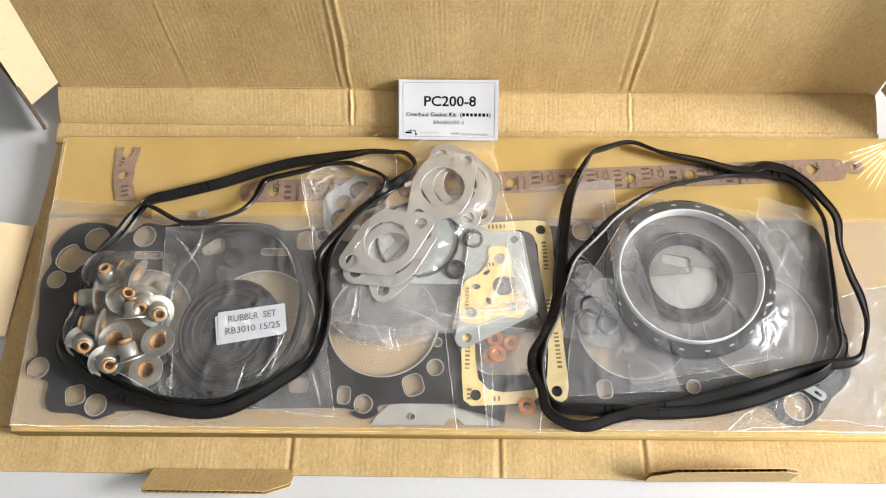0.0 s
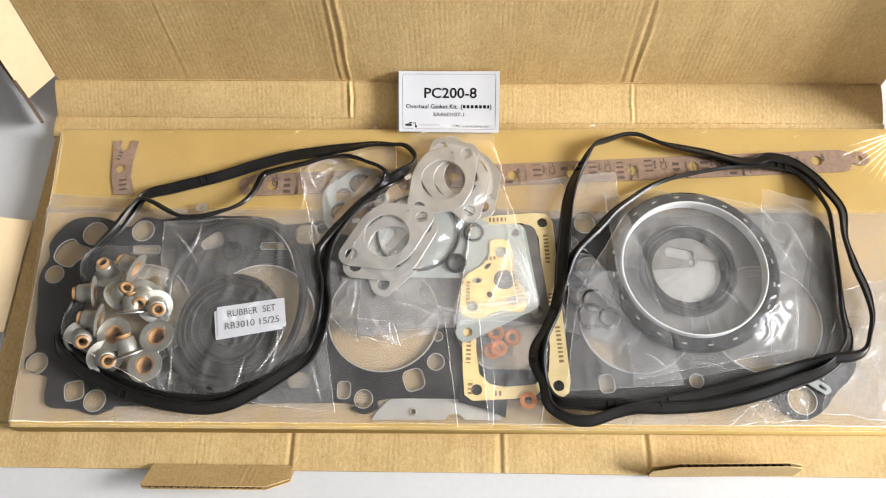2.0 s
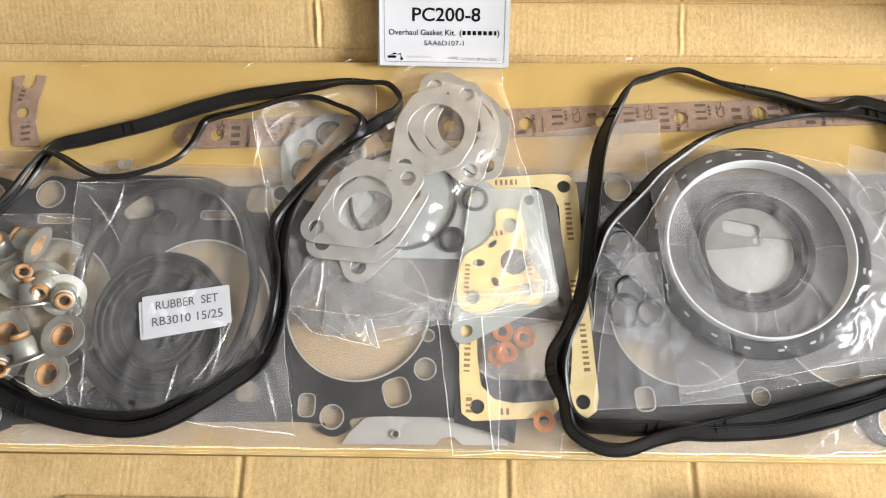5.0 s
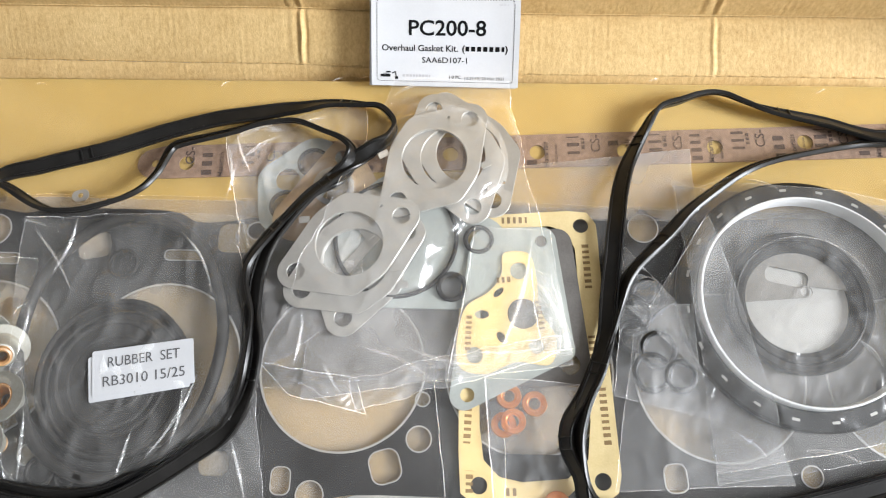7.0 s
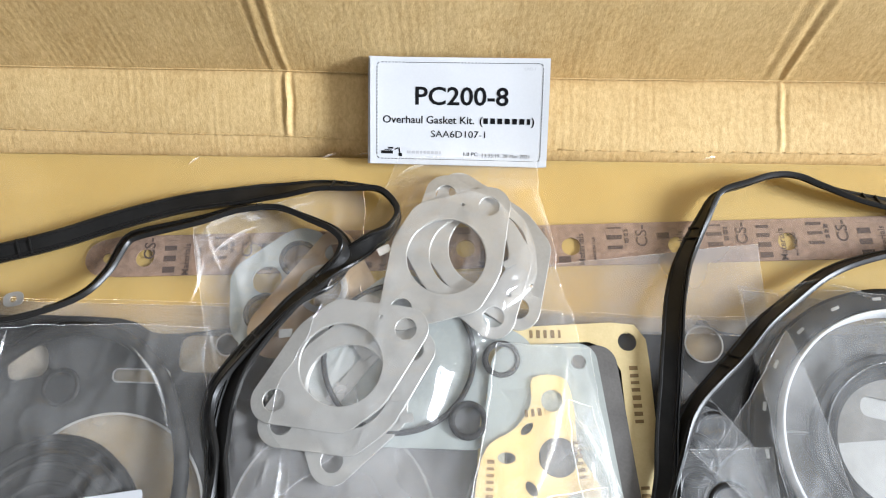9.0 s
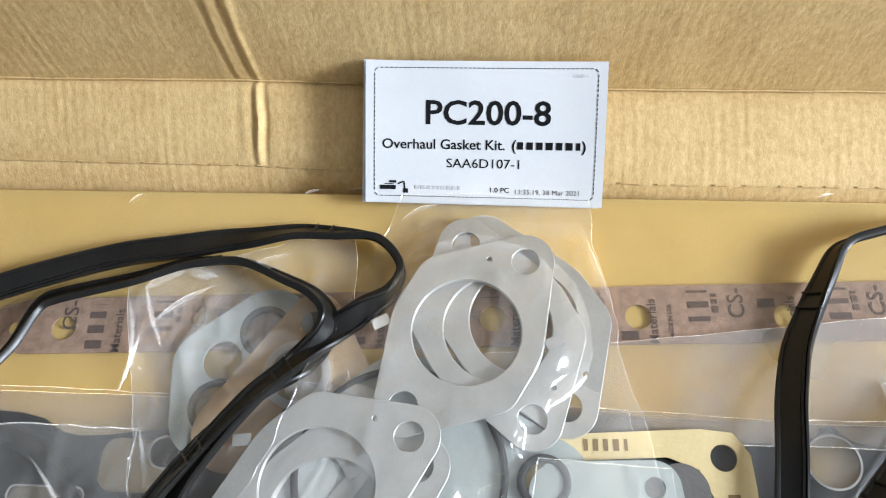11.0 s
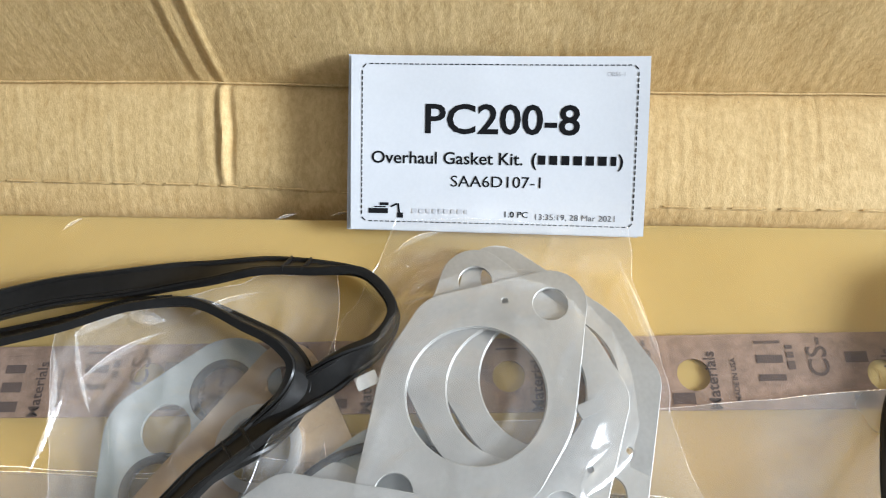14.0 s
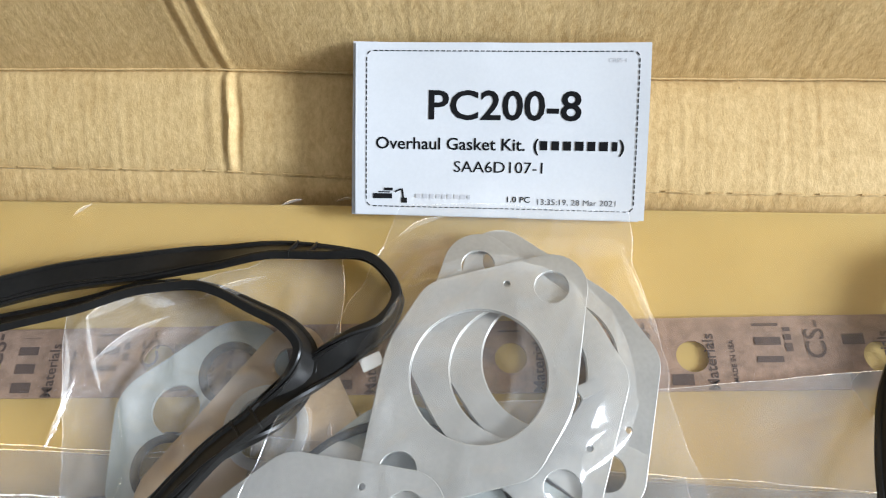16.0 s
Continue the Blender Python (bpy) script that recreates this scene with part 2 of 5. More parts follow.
def rounded(x, y, w, h, r, turn=0.0, n=6):
    """A rounded rectangle about (x, y)."""
    pts = []
    for k, (sx, sy) in enumerate(((1, 1), (-1, 1), (-1, -1), (1, -1))):
        for i in range(n + 1):
            a = math.pi / 2 * (k + i / n)
            pts.append((sx * (w / 2 - r) + r * math.cos(a), sy * (h / 2 - r) + r * math.sin(a)))
    c, s = math.cos(turn), math.sin(turn)
    return [(x + c * a - s * b, y + s * a + c * b) for a, b in pts]


def hull(*circles):
    """The outline of a tight band round some circles (x, y, r)."""
    pts = sorted({p for x, y, r in circles for p in circle(x, y, r, 48)})
    def half(seq):
        out = []
        for p in seq:
            while len(out) > 1 and (out[-1][0] - out[-2][0]) * (p[1] - out[-2][1]) - (out[-1][1] - out[-2][1]) * (p[0] - out[-2][0]) <= 0:
                out.pop()
            out.append(p)
        return out
    return half(pts)[:-1] + half(pts[::-1])[:-1]


def spline(pts, steps=8, closed=True):
    """A smooth curve (Catmull-Rom) through some points of any dimension."""
    out, n = [], len(pts)
    P = [Vector(p) for p in pts]
    for i in range(n if closed else n - 1):
        a, b, c, d = (P[(i + k) % n] if closed else P[min(max(i + k, 0), n - 1)] for k in (-1, 0, 1, 2))
        for k in range(steps):
            u = k / steps
            out.append(0.5 * (2 * b + (c - a) * u + (2 * a - 5 * b + 4 * c - d) * u * u + (3 * b - a - 3 * c + d) * u ** 3))
    return out if closed else out + [P[-1]]


def plate(outline, holes=(), thick=0.001, bevel=0.0):
    """A flat sheet with real holes: a bmesh whose underside is at z = 0."""
    cu = bpy.data.curves.new("outline", "CURVE")
    cu.dimensions, cu.fill_mode, cu.extrude, cu.bevel_depth, cu.bevel_resolution = "2D", "BOTH", thick / 2 - bevel, bevel, 1
    for ring in (outline, *holes):
        sp = cu.splines.new("POLY")
        sp.points.add(len(ring) - 1)
        for p, q in zip(sp.points, ring):
            p.co = (q[0], q[1], 0, 1)
        sp.use_cyclic_u = True
    ob = bpy.data.objects.new("outline", cu)
    me = bpy.data.meshes.new_from_object(ob)
    bm = bmesh.new()
    bm.from_mesh(me)
    bmesh.ops.translate(bm, verts=bm.verts, vec=(0, 0, thick / 2))
    bpy.data.objects.remove(ob), bpy.data.curves.remove(cu), bpy.data.meshes.remove(me)
    return bm


def lift(bm, x=0.0, y=0.0, z=0.0, turn=0.0, tilt=0.0):
    bmesh.ops.transform(bm, verts=bm.verts, matrix=pose(x, y, z, tilt, 0, turn))
    return bm


def lathe(profile, n=32):
    """A turned piece: (radius, z) points round the z axis, closed to a ring or a solid."""
    bm = bmesh.new()
    rings = [[bm.verts.new((r * math.cos(2 * math.pi * i / n), r * math.sin(2 * math.pi * i / n), z)) for i in range(n)] for r, z in profile]
    for a, b in zip(rings, rings[1:] + rings[:1]):
        for i in range(n):
            bm.faces.new((a[i], a[(i + 1) % n], b[(i + 1) % n], b[i]))
    return bm


def torus(R, r, n=48, m=10, sx=1.0, sy=1.0, wobble=0.0, seed=0):
    bm = bmesh.new()
    rings = []
    for i in range(n):
        a = 2 * math.pi * i / n
        k = 1 + wobble * noise.noise((math.cos(a) * 1.3 + seed, math.sin(a) * 1.3, seed))
        rings.append([bm.verts.new((math.cos(a) * (R * sx * k + r * math.cos(2 * math.pi * j / m)), math.sin(a) * (R * sy * k + r * math.cos(2 * math.pi * j / m)), r * (1 + math.sin(2 * math.pi * j / m)))) for j in range(m)])
    for i in range(n):
        for j in range(m):
            bm.faces.new((rings[i][j], rings[(i + 1) % n][j], rings[(i + 1) % n][(j + 1) % m], rings[i][(j + 1) % m]))
    return bm


def sweep(path, profile, closed=True):
    """Sweeps a closed profile (side, up) along points (x, y, z, twist in degrees)."""
    bm = bmesh.new()
    n, m, rings = len(path), len(profile), []
    for i, p in enumerate(path):
        a, b = path[(i - 1) % n] if closed or i else p, path[(i + 1) % n] if closed or i < n - 1 else p
        d = Vector((b[0] - a[0], b[1] - a[1], b[2] - a[2])).normalized()
        side = d.cross(Vector((0, 0, 1))).normalized()
        up = side.cross(d)
        w = radians(p[3])
        s, u = side * math.cos(w) + up * math.sin(w), up * math.cos(w) - side * math.sin(w)
        rings.append([bm.verts.new(Vector(p[:3]) + s * q[0] + u * q[1]) for q in profile])
    for i in range(n if closed else n - 1):
        for j in range(m):
            bm.faces.new((rings[i][j], rings[i][(j + 1) % m], rings[(i + 1) % n][(j + 1) % m], rings[(i + 1) % n][j]))
    return bm


def lettering(name, words, x, y, z, high, material, parent, bold=0.0, turn=0.0, width=None, align="CENTER", lean=None):
    """Flat printed words, high metres tall; lean: the matrix of the sheet that they are printed on."""
    cu = bpy.data.curves.new("words", "FONT")
    cu.body, cu.size, cu.offset, cu.align_x, cu.align_y = words, high / 0.7, bold, align, "CENTER"
    cu.resolution_u = 3
    ob = bpy.data.objects.new("words", cu)
    me = bpy.data.meshes.new_from_object(ob)
    bm = bmesh.new()
    bm.from_mesh(me)
    bpy.data.objects.remove(ob), bpy.data.curves.remove(cu), bpy.data.meshes.remove(me)
    if width:
        xs = [v.co.x for v in bm.verts]
        bmesh.ops.scale(bm, verts=bm.verts, vec=(width / (max(xs) - min(xs)), 1, 1))
    lift(bm, x, y, z, turn)
    if lean is not None:
        bmesh.ops.transform(bm, verts=bm.verts, matrix=lean)
    return part(name, bm, material, parent)


def bars(name, x, y, z, wide, high, material, parent, turn=0.0, seed=0, lean=None, word=3, gaps=()):
    """Unreadable or withheld writing: plain bars of its size; gaps: holes (x, y, r) that cut them."""
    rnd = random.Random(seed)
    bm = bmesh.new()
    at = -wide / 2
    while at < wide / 2:
        w = min(high * rnd.uniform(0.8, 1.3) * word, wide / 2 - at)
        mid = pose(x, y, z, 0, 0, turn) @ Vector((at + w / 2, 0, 0))
        if not any(math.hypot(mid.x - gx, mid.y - gy) < gr + high * 0.45 for gx, gy, gr in gaps):
            bmesh.ops.create_cube(bm, size=1, matrix=Matrix.Translation((at + w / 2, 0, 0)) @ Matrix.Diagonal((w, high, 0.0001, 1)))
        at += w + high * 0.45
    lift(bm, x, y, z, turn)
    if lean is not None:
        bmesh.ops.transform(bm, verts=bm.verts, matrix=lean)
    return part(name, bm, material, parent)


def ridges(x, y, seed, scale):
    """Sharp creases of crumpled sheet between slack hollows, about 0 to 1."""
    bend = 0.012 * noise.noise((x * 25, y * 25, seed + 9))
    v = noise.noise(((x + bend) * scale + seed * 3.1, (y - bend) * scale * 0.7 - seed * 1.7, seed))
    w = noise.noise(((x + y) * scale * 1.5 - seed, (y - x) * scale * 2.4 + seed * 2.2, seed + 5))
    return (1 - min(1, abs(v) * 7.0)) ** 1.2 * 0.6 + (1 - min(1, abs(w) * 7.0)) ** 1.2 * 0.4 + 0.35 * max(0.0, noise.noise((x * 12, y * 12, seed + 3)))


def drape(corners, height, nx=60, ny=60, crumple=0.002, scale=22.0, seed=1, edge=0.0, ragged=0.003):
    """A sheet of film over a four-cornered patch, lying on height(x, y), crumpled and with a wavering border."""
    bm = bmesh.new()
    A, B, C, D = (Vector(c) for c in corners)       # back left, back right, front right, front left
    grid = []
    for j in range(ny + 1):
        row = []
        for i in range(nx + 1):
            u, v = i / nx, j / ny
            p = (A * (1 - u) + B * u) * (1 - v) + (D * (1 - u) + C * u) * v
            w = ragged * (noise.noise((p.x * 30, p.y * 30, seed)) + 0.5 * noise.noise((p.x * 90, p.y * 90, seed)))
            p = p + Vector((w, -w * 0.8))
            rim = min(u, 1 - u, v, 1 - v)
            z = height(p.x, p.y) + crumple * ridges(p.x, p.y, seed, scale) * (0.35 + 0.65 * min(1, rim * 6)) + edge * max(0, 1 - rim * 12)
            row.append(bm.verts.new((p.x, p.y, z)))
        grid.append(row)
    for j in range(ny):
        for i in range(nx):
            bm.faces.new((grid[j][i], grid[j + 1][i], grid[j + 1][i + 1], grid[j][i + 1]))
    return bm


def bumps(base, items):
    """A height over base: soft mounds (x, y, radius, height)."""
    def height(x, y):
        z = base
        for bx, by, r, h in items:
            d = math.hypot(x - bx, y - by) / r
            if d < 1.6:
                k = min(1.0, max(0.0, (1.6 - d) / 0.7))
                z = max(z, base + h * k * k * (3 - 2 * k))
        return z
    return height


# ---- the room ----
floor = tagged(mesh_object("floor", box(-2.6, EAST, -2.6, 2.6, -0.1, 0), WHITE_FLOOR), "smooth white floor under the open box", "floor", kind="structure")
# Unseen walls and ceiling, added; their grey paint keeps the bounced light low.
tagged(mesh_object("ceiling", box(-2.6, EAST, -2.6, 2.6, 2.7, 2.8), WALL_PAINT), "plain grey ceiling, unseen, added over the box", "ceiling", kind="structure")
tagged(mesh_object("wall_west", box(-2.7, -2.6, -2.6, 2.6, -0.1, 2.8), WALL_PAINT), "plain grey wall, unseen, added round the box", "wall", kind="structure")
tagged(mesh_object("wall_north", box(-2.7, EAST + 0.1, 2.6, 2.7, -0.1, 2.8), WALL_PAINT), "plain grey wall, unseen, added round the box", "wall", kind="structure")
tagged(mesh_object("wall_south", box(-2.7, EAST + 0.1, -2.7, -2.6, -0.1, 2.8), WALL_PAINT), "plain grey wall, unseen, added round the box", "wall", kind="structure")
wy, wz = WINDOW
east = bmesh.new()
for y0, y1, z0, z1 in ((-2.6, 2.6, -0.1, wz - 0.60), (-2.6, 2.6, wz + 0.60, 2.8), (-2.6, wy - 0.60, wz - 0.60, wz + 0.60), (wy + 0.60, 2.6, wz - 0.60, wz + 0.60)):
    bmesh.ops.create_cube(east, size=1, matrix=Matrix.Translation((EAST + 0.05, (y0 + y1) / 2, (z0 + z1) / 2)) @ Matrix.Diagonal((0.1, y1 - y0, z1 - z0, 1)))
tagged(mesh_object("wall_east", east, WALL_PAINT), "plain grey wall with a window opening, unseen, added", "wall", kind="structure")

# ---- the cardboard box ----
BX0, BX1 = -0.428, 0.436            # ends of the box
carton = thing("cardboard_box", "long brown corrugated cardboard box lying open on the floor", "box", m=pose(0, 0, 0))
part("base_panel", box(BX0, BX1, 0.0145, 0.318, 0.0005, 0.0045, 0.001), KRAFT, carton, "brown corrugated base under the board")


def sheet(f, u0, u1, nu, v0, v1, nv, thick):
    """A bent panel of board: f(u, v) gives its inner face; thick is laid behind it."""
    bm = bmesh.new()
    P = [[Vector(f(u0 + (u1 - u0) * i / nu, v0 + (v1 - v0) * j / nv)) for i in range(nu + 1)] for j in range(nv + 1)]
    front, back = [], []
    for j in range(nv + 1):
        fr, bk = [], []
        for i in range(nu + 1):
            du = P[j][min(i + 1, nu)] - P[j][max(i - 1, 0)]
            dv = P[min(j + 1, nv)][i] - P[max(j - 1, 0)][i]
            nrm = du.cross(dv).normalized()
            fr.append(bm.verts.new(P[j][i]))
            bk.append(bm.verts.new(P[j][i] - nrm * thick))
        front.append(fr), back.append(bk)
    for g in (front, back):
        for j in range(nv):
            for i in range(nu):
                bm.faces.new((g[j][i], g[j][i + 1], g[j + 1][i + 1], g[j + 1][i]))
    for j in range(nv):
        for i in (0, nu):
            bm.faces.new((front[j][i], front[j + 1][i], back[j + 1][i], back[j][i]))
    for i in range(nu):
        for j in (0, nv):
            bm.faces.new((front[j][i], front[j][i + 1], back[j][i + 1], back[j][i]))
    return bm


def hinge(x):
    """Where the back wall meets the lid, (y, z): it sags and splays towards the ends."""
    left, right = max(0.0, (-0.06 - x) / 0.37), max(0.0, (x - 0.06) / 0.37)
    k, q = left ** 1.6, right ** 1.6
    mid = min(1.0, max(0.0, (x + 0.12) / 0.18))
    return 0.3545 + 0.0148 * k + 0.0014 * mid + 0.0045 * q, 0.0465 - 0.016 * k - 0.008 * mid - 0.010 * q


def wall_foot(x):
    y, z = hinge(x)
    mid = min(1.0, max(0.0, (x + 0.12) / 0.18))
    return y - 0.0330 - 0.0084 * mid, z - 0.0210 + 0.008 * mid


CREASES = ((-0.1140, 0.0017, 0.0022), (-0.1220, 0.0010, 0.0020), (0.163, 0.0006, 0.0024), (0.1725, 0.0014, 0.0020), (-0.283, 0.0003, 0.0022))


def dent(x, z):
    """Creases that run up the lid, and slow waves in the board."""
    d = 0.0022 * noise.noise((x * 5, z * 4, 2.0)) + 0.0005 * noise.noise((x * 40, z * 6, 7.0))
    for cx, deep, wide in CREASES:
        deep *= 0.15 + 0.85 * math.exp(-(z / 0.10) ** 2) if cx > 0 else 1.0
        w = wide * (0.8 + 0.5 * noise.noise((cx * 9, z * 20, 1.0)))
        d -= 0.55 * deep * math.exp(-((x - cx + 0.003 * noise.noise((cx, z * 10, 4))) / w) ** 2)
        d += 0.55 * deep * math.exp(-((x - cx - 2.1 * w) / w) ** 2)
    return d


def lid_face(x, s):
    y, z = hinge(x)
    lean = 0.03 + 0.17 * max(0.0, (-0.06 - x) / 0.37) ** 1.3 + 0.08 * max(0.0, (x - 0.06) / 0.37)
    soft = min(1.0, max(0.0, s) / 0.006)
    return x, y - 0.0012 + lean * s - dent(x, s) * soft, z + 0.0002 + s * (1 - lean * lean / 2)


def wall_ridge(x, k):
    """Sharp pinched creases that cross the back wall."""
    h = 0.0
    for cx, tall in ((-0.1120, 0.0018), (0.1730, 0.0014)):
        d = x - cx - 0.0012 * noise.noise((cx * 7, k * 3, 2.0))
        h += tall * math.exp(-(d / 0.0013) ** 2) - 0.8 * tall * math.exp(-((d - 0.0030) / 0.0015) ** 2)
    return h


def back_face(x, v):
    (y1, z1), (y0, z0) = hinge(x), wall_foot(x)
    k = v
    bulge = 0.0015 * math.sin(math.pi * k) + (0.4 * dent(x, 0.0) + wall_ridge(x, k)) * math.sin(math.pi * k) ** 0.4
    roll = 0.0022 * max(0.0, (k - 0.9) / 0.1) ** 2 + 0.0012 * max(0.0, (0.08 - k) / 0.08) ** 2
    return x, y0 + (y1 - y0) * k - bulge * 0.5, z0 + (z1 - z0) * k + bulge * 0.7 - roll


def foot_face(x, v):
    y1, z1 = wall_foot(x)
    y0, z0 = 0.3080 + (y1 - 0.3190) * 0.25, 0.006
    stitch = 0.0005 * max(0.0, math.sin(x * 2 * math.pi / 0.0085)) * math.exp(-((v - 0.82) / 0.1) ** 2)
    roll = 0.0014 * max(0.0, (v - 0.85) / 0.15) ** 2
    return x, y0 + (y1 - y0) * v, z0 + (z1 - z0) * v - roll - stitch


lid = part("lid", sheet(lid_face, BX0 + 0.004, BX1 - 0.006, 1000, -0.004, 0.30, 26, 0.0035), KRAFT, carton, "upright creased brown lid", True, 60)
part("back_wall", sheet(back_face, BX0, BX1 - 0.008, 1000, 0.0, 1.0, 10, 0.0035), KRAFT, carton, "sloping creased back wall", True, 60)
part("back_fold", sheet(foot_face, BX0 - 0.002, BX1 - 0.006, 320, 0.0, 1.0, 6, 0.003), KRAFT, carton, "narrow double-scored fold", True, 60)


def front_face(x, v):
    w = 0.0009 * noise.noise((x * 7, v * 2, 3.0)) + 0.0004 * noise.noise((x * 60, v, 9.0))
    for cx in (-0.147, 0.036, 0.162):
        w -= 0.0010 * math.exp(-((x - cx) / 0.002) ** 2) - 0.0006 * math.exp(-((x - cx - 0.004) / 0.002) ** 2)
    return x, -0.0235 + 0.0375 * v - 0.0008 * (x + 0.4), 0.0050 + w


part("front_panel", sheet(front_face, BX0 - 0.01, BX1 + 0.03, 640, 0.0, 1.0, 6, 0.003), KRAFT, carton, "front panel folded flat", True, 60)


def corrugated_flap(name, parent, w, h, cut, label, m, pitch=0.0062, thick=0.0036):
    """A flap of corrugated board with cut corners: two liners and the wavy medium that shows at its edge."""
    out = [(0, 0), (w, 0), (w, h - cut[1] * 0.6), (w - cut[1], h), (cut[0], h), (0, h - cut[0] * 0.6)]
    liner = part(name, lift(plate(out, (), 0.0006), z=thick - 0.0006), KRAFT, parent, label)
    liner.matrix_local = m
    part("outer_liner", plate(out, (), 0.0006), KRAFT, liner)
    bm = bmesh.new()
    n = int((w - 0.002) / pitch * 10)
    rows = []
    for y in (0.001, h - 0.0006):
        x0, x1 = (0.001, w - 0.001) if y < h / 2 else (cut[0], w - cut[1])
        rows.append([bm.verts.new((x0 + (x1 - x0) * i / n, y, thick / 2 + (thick / 2 - 0.0007) * math.sin(2 * math.pi * (x1 - x0) * i / n / pitch))) for i in range(n + 1)])
    for i in range(n):
        bm.faces.new((rows[0][i], rows[0][i + 1], rows[1][i + 1], rows[1][i]))
    part("fluting", bm, KRAFT_EDGE, liner)
    return liner


corrugated_flap("locking_tab", carton, 0.1235, 0.029, (0.018, 0.0035), "brown locking tab bent up", pose(-0.1415, -0.0225, 0.0045, 48, 0, 180))
corrugated_flap("locking_tab", carton, 0.122, 0.030, (0.012, 0.020), "brown locking tab bent steeply up", pose(0.283, -0.0235, 0.0045, 98, 0, 181))


# side flap of the lid, bent outwards, with the window's light in its colour
def lid_flap(x, s):
    u = -x
    _, y, z = lid_face(BX0 + 0.004, 0.004 + s * 0.29)
    return BX0 + 0.003 - u * 0.80, y - u * 0.56, z - u * (0.30 - 0.1 * s)


part("lid_side_flap", sheet(lid_flap, -0.039, 0.0, 8, 0.0, 1.0, 24, 0.0035), KRAFT_LIT, carton, "side flap of the lid in a lit colour", True, 60)


# the dust flap that leans away at the corner, seen on its edge
def dust_face(u, v):
    a, b = Vector((-0.418, 0.303, 0.049)), Vector((-0.500, 0.402, 0.051))
    c, d = Vector((-0.4455, 0.3275, 0.007)), Vector((-0.533, 0.432, 0.007))
    p = (a * (1 - u) + b * u) * (1 - v) + (c * (1 - u) + d * u) * v
    return p + Vector((0.0012, 0.0010, 0)) * 0.3 * math.sin(u * 5)


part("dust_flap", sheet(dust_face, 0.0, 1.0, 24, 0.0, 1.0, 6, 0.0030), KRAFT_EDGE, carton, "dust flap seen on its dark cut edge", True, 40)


# side panel beside the board, folded outwards
def side_face(u, v):
    inset = 0.010 * max(0.0, (v - 0.7) / 0.3) ** 2
    k = min(1.0, max(0.0, u))
    return -0.4275 - 0.062 * v * math.cos(radians(18)), 0.098 + inset + (0.115 - 2 * inset) * k, 0.0075 + 0.062 * v * math.sin(radians(18)) + 0.0008 * noise.noise((k * 4, v * 3, 6.0))


part("side_panel", sheet(side_face, 0.0, 1.0, 16, 0.0, 1.0, 10, 0.0034), KRAFT_LIT, carton, "side panel folded outwards in a lit colour", True, 40)


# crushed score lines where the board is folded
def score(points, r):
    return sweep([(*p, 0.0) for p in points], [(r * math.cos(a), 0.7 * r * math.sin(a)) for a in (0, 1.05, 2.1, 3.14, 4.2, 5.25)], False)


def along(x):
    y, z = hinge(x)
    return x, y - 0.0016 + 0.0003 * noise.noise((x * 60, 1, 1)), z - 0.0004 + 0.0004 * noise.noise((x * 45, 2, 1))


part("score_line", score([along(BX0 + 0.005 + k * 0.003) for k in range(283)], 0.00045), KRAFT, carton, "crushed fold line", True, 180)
rnd = random.Random(4)
at = BX0 + 0.01
while at < BX1 - 0.02:
    ln = rnd.uniform(0.004, 0.012)
    pts = []
    for k in range(5):
        x = at + ln * k / 4
        y, z = wall_foot(x)
        pts.append((x, y + 0.0002, z - 0.0002))
    part("score_dash", score(pts, 0.00035), KRAFT, carton, "short pressed dash", True, 180)
    at += ln + rnd.uniform(0.002, 0.006)
# right-hand flaps of the lid and the wall, at the far end of the box
# Out of view; angle and length chosen to shade the lid's right end.
def right_flap(x, s):
    _, y, z = lid_face(BX1 - 0.006, 0.004 + s * 0.29)
    return BX1 - 0.004 + x * 0.50, y - x * 0.86, z - 0.2 * x


part("lid_end_flap", sheet(right_flap, 0.0, 0.070, 8, 0.0, 1.0, 24, 0.0035), KRAFT, carton, "unseen end flap of the lid, turned forwards to shade it", True, 60)

# ---- the backing board and its film ----
B = 0.024
BOARD_OUT = [(-0.4085, 0.3085), (-0.389, 0.008), (0.432, 0.012), (0.446, 0.3065)]
board = thing("backing_board", "yellow cardboard backing board wrapped in clear film", "board", m=pose(0, 0, 0))
part("board", lift(plate(BOARD_OUT[::-1], (), B - 0.0046, 0.0012), z=0.0046), BOARD, board, "plain yellow cardboard")
shrink = thing("shrink_film", "clear shrink film stretched over the yellow board", "plastic film", m=pose(0, 0, 0))
part("film", drape([(-0.4080, 0.3080), (0.444, 0.3060), (0.430, 0.0130), (-0.3885, 0.0090)], lambda x, y: B + 0.0021, 110, 50, 0.0007, 9.0, 3, 0.0, 0.0006), FILM_CLEAR, shrink, "clear film", True, 180)


def film_roll(points, r, seed):
    """The gathered, whitish fold of film along an edge of the board."""
    path = [(p[0], p[1], p[2] + 0.0006 * noise.noise((i * 0.4, seed, 0)), 40 * noise.noise((i * 0.15, 0, seed))) for i, p in enumerate(spline(points, 40, False))]
    return sweep(path, [(r * 1.6 * math.cos(a) * (1 + 0.25 * math.sin(3 * a)), r * math.sin(a)) for a in [k * math.pi / 5 for k in range(10)]], False)


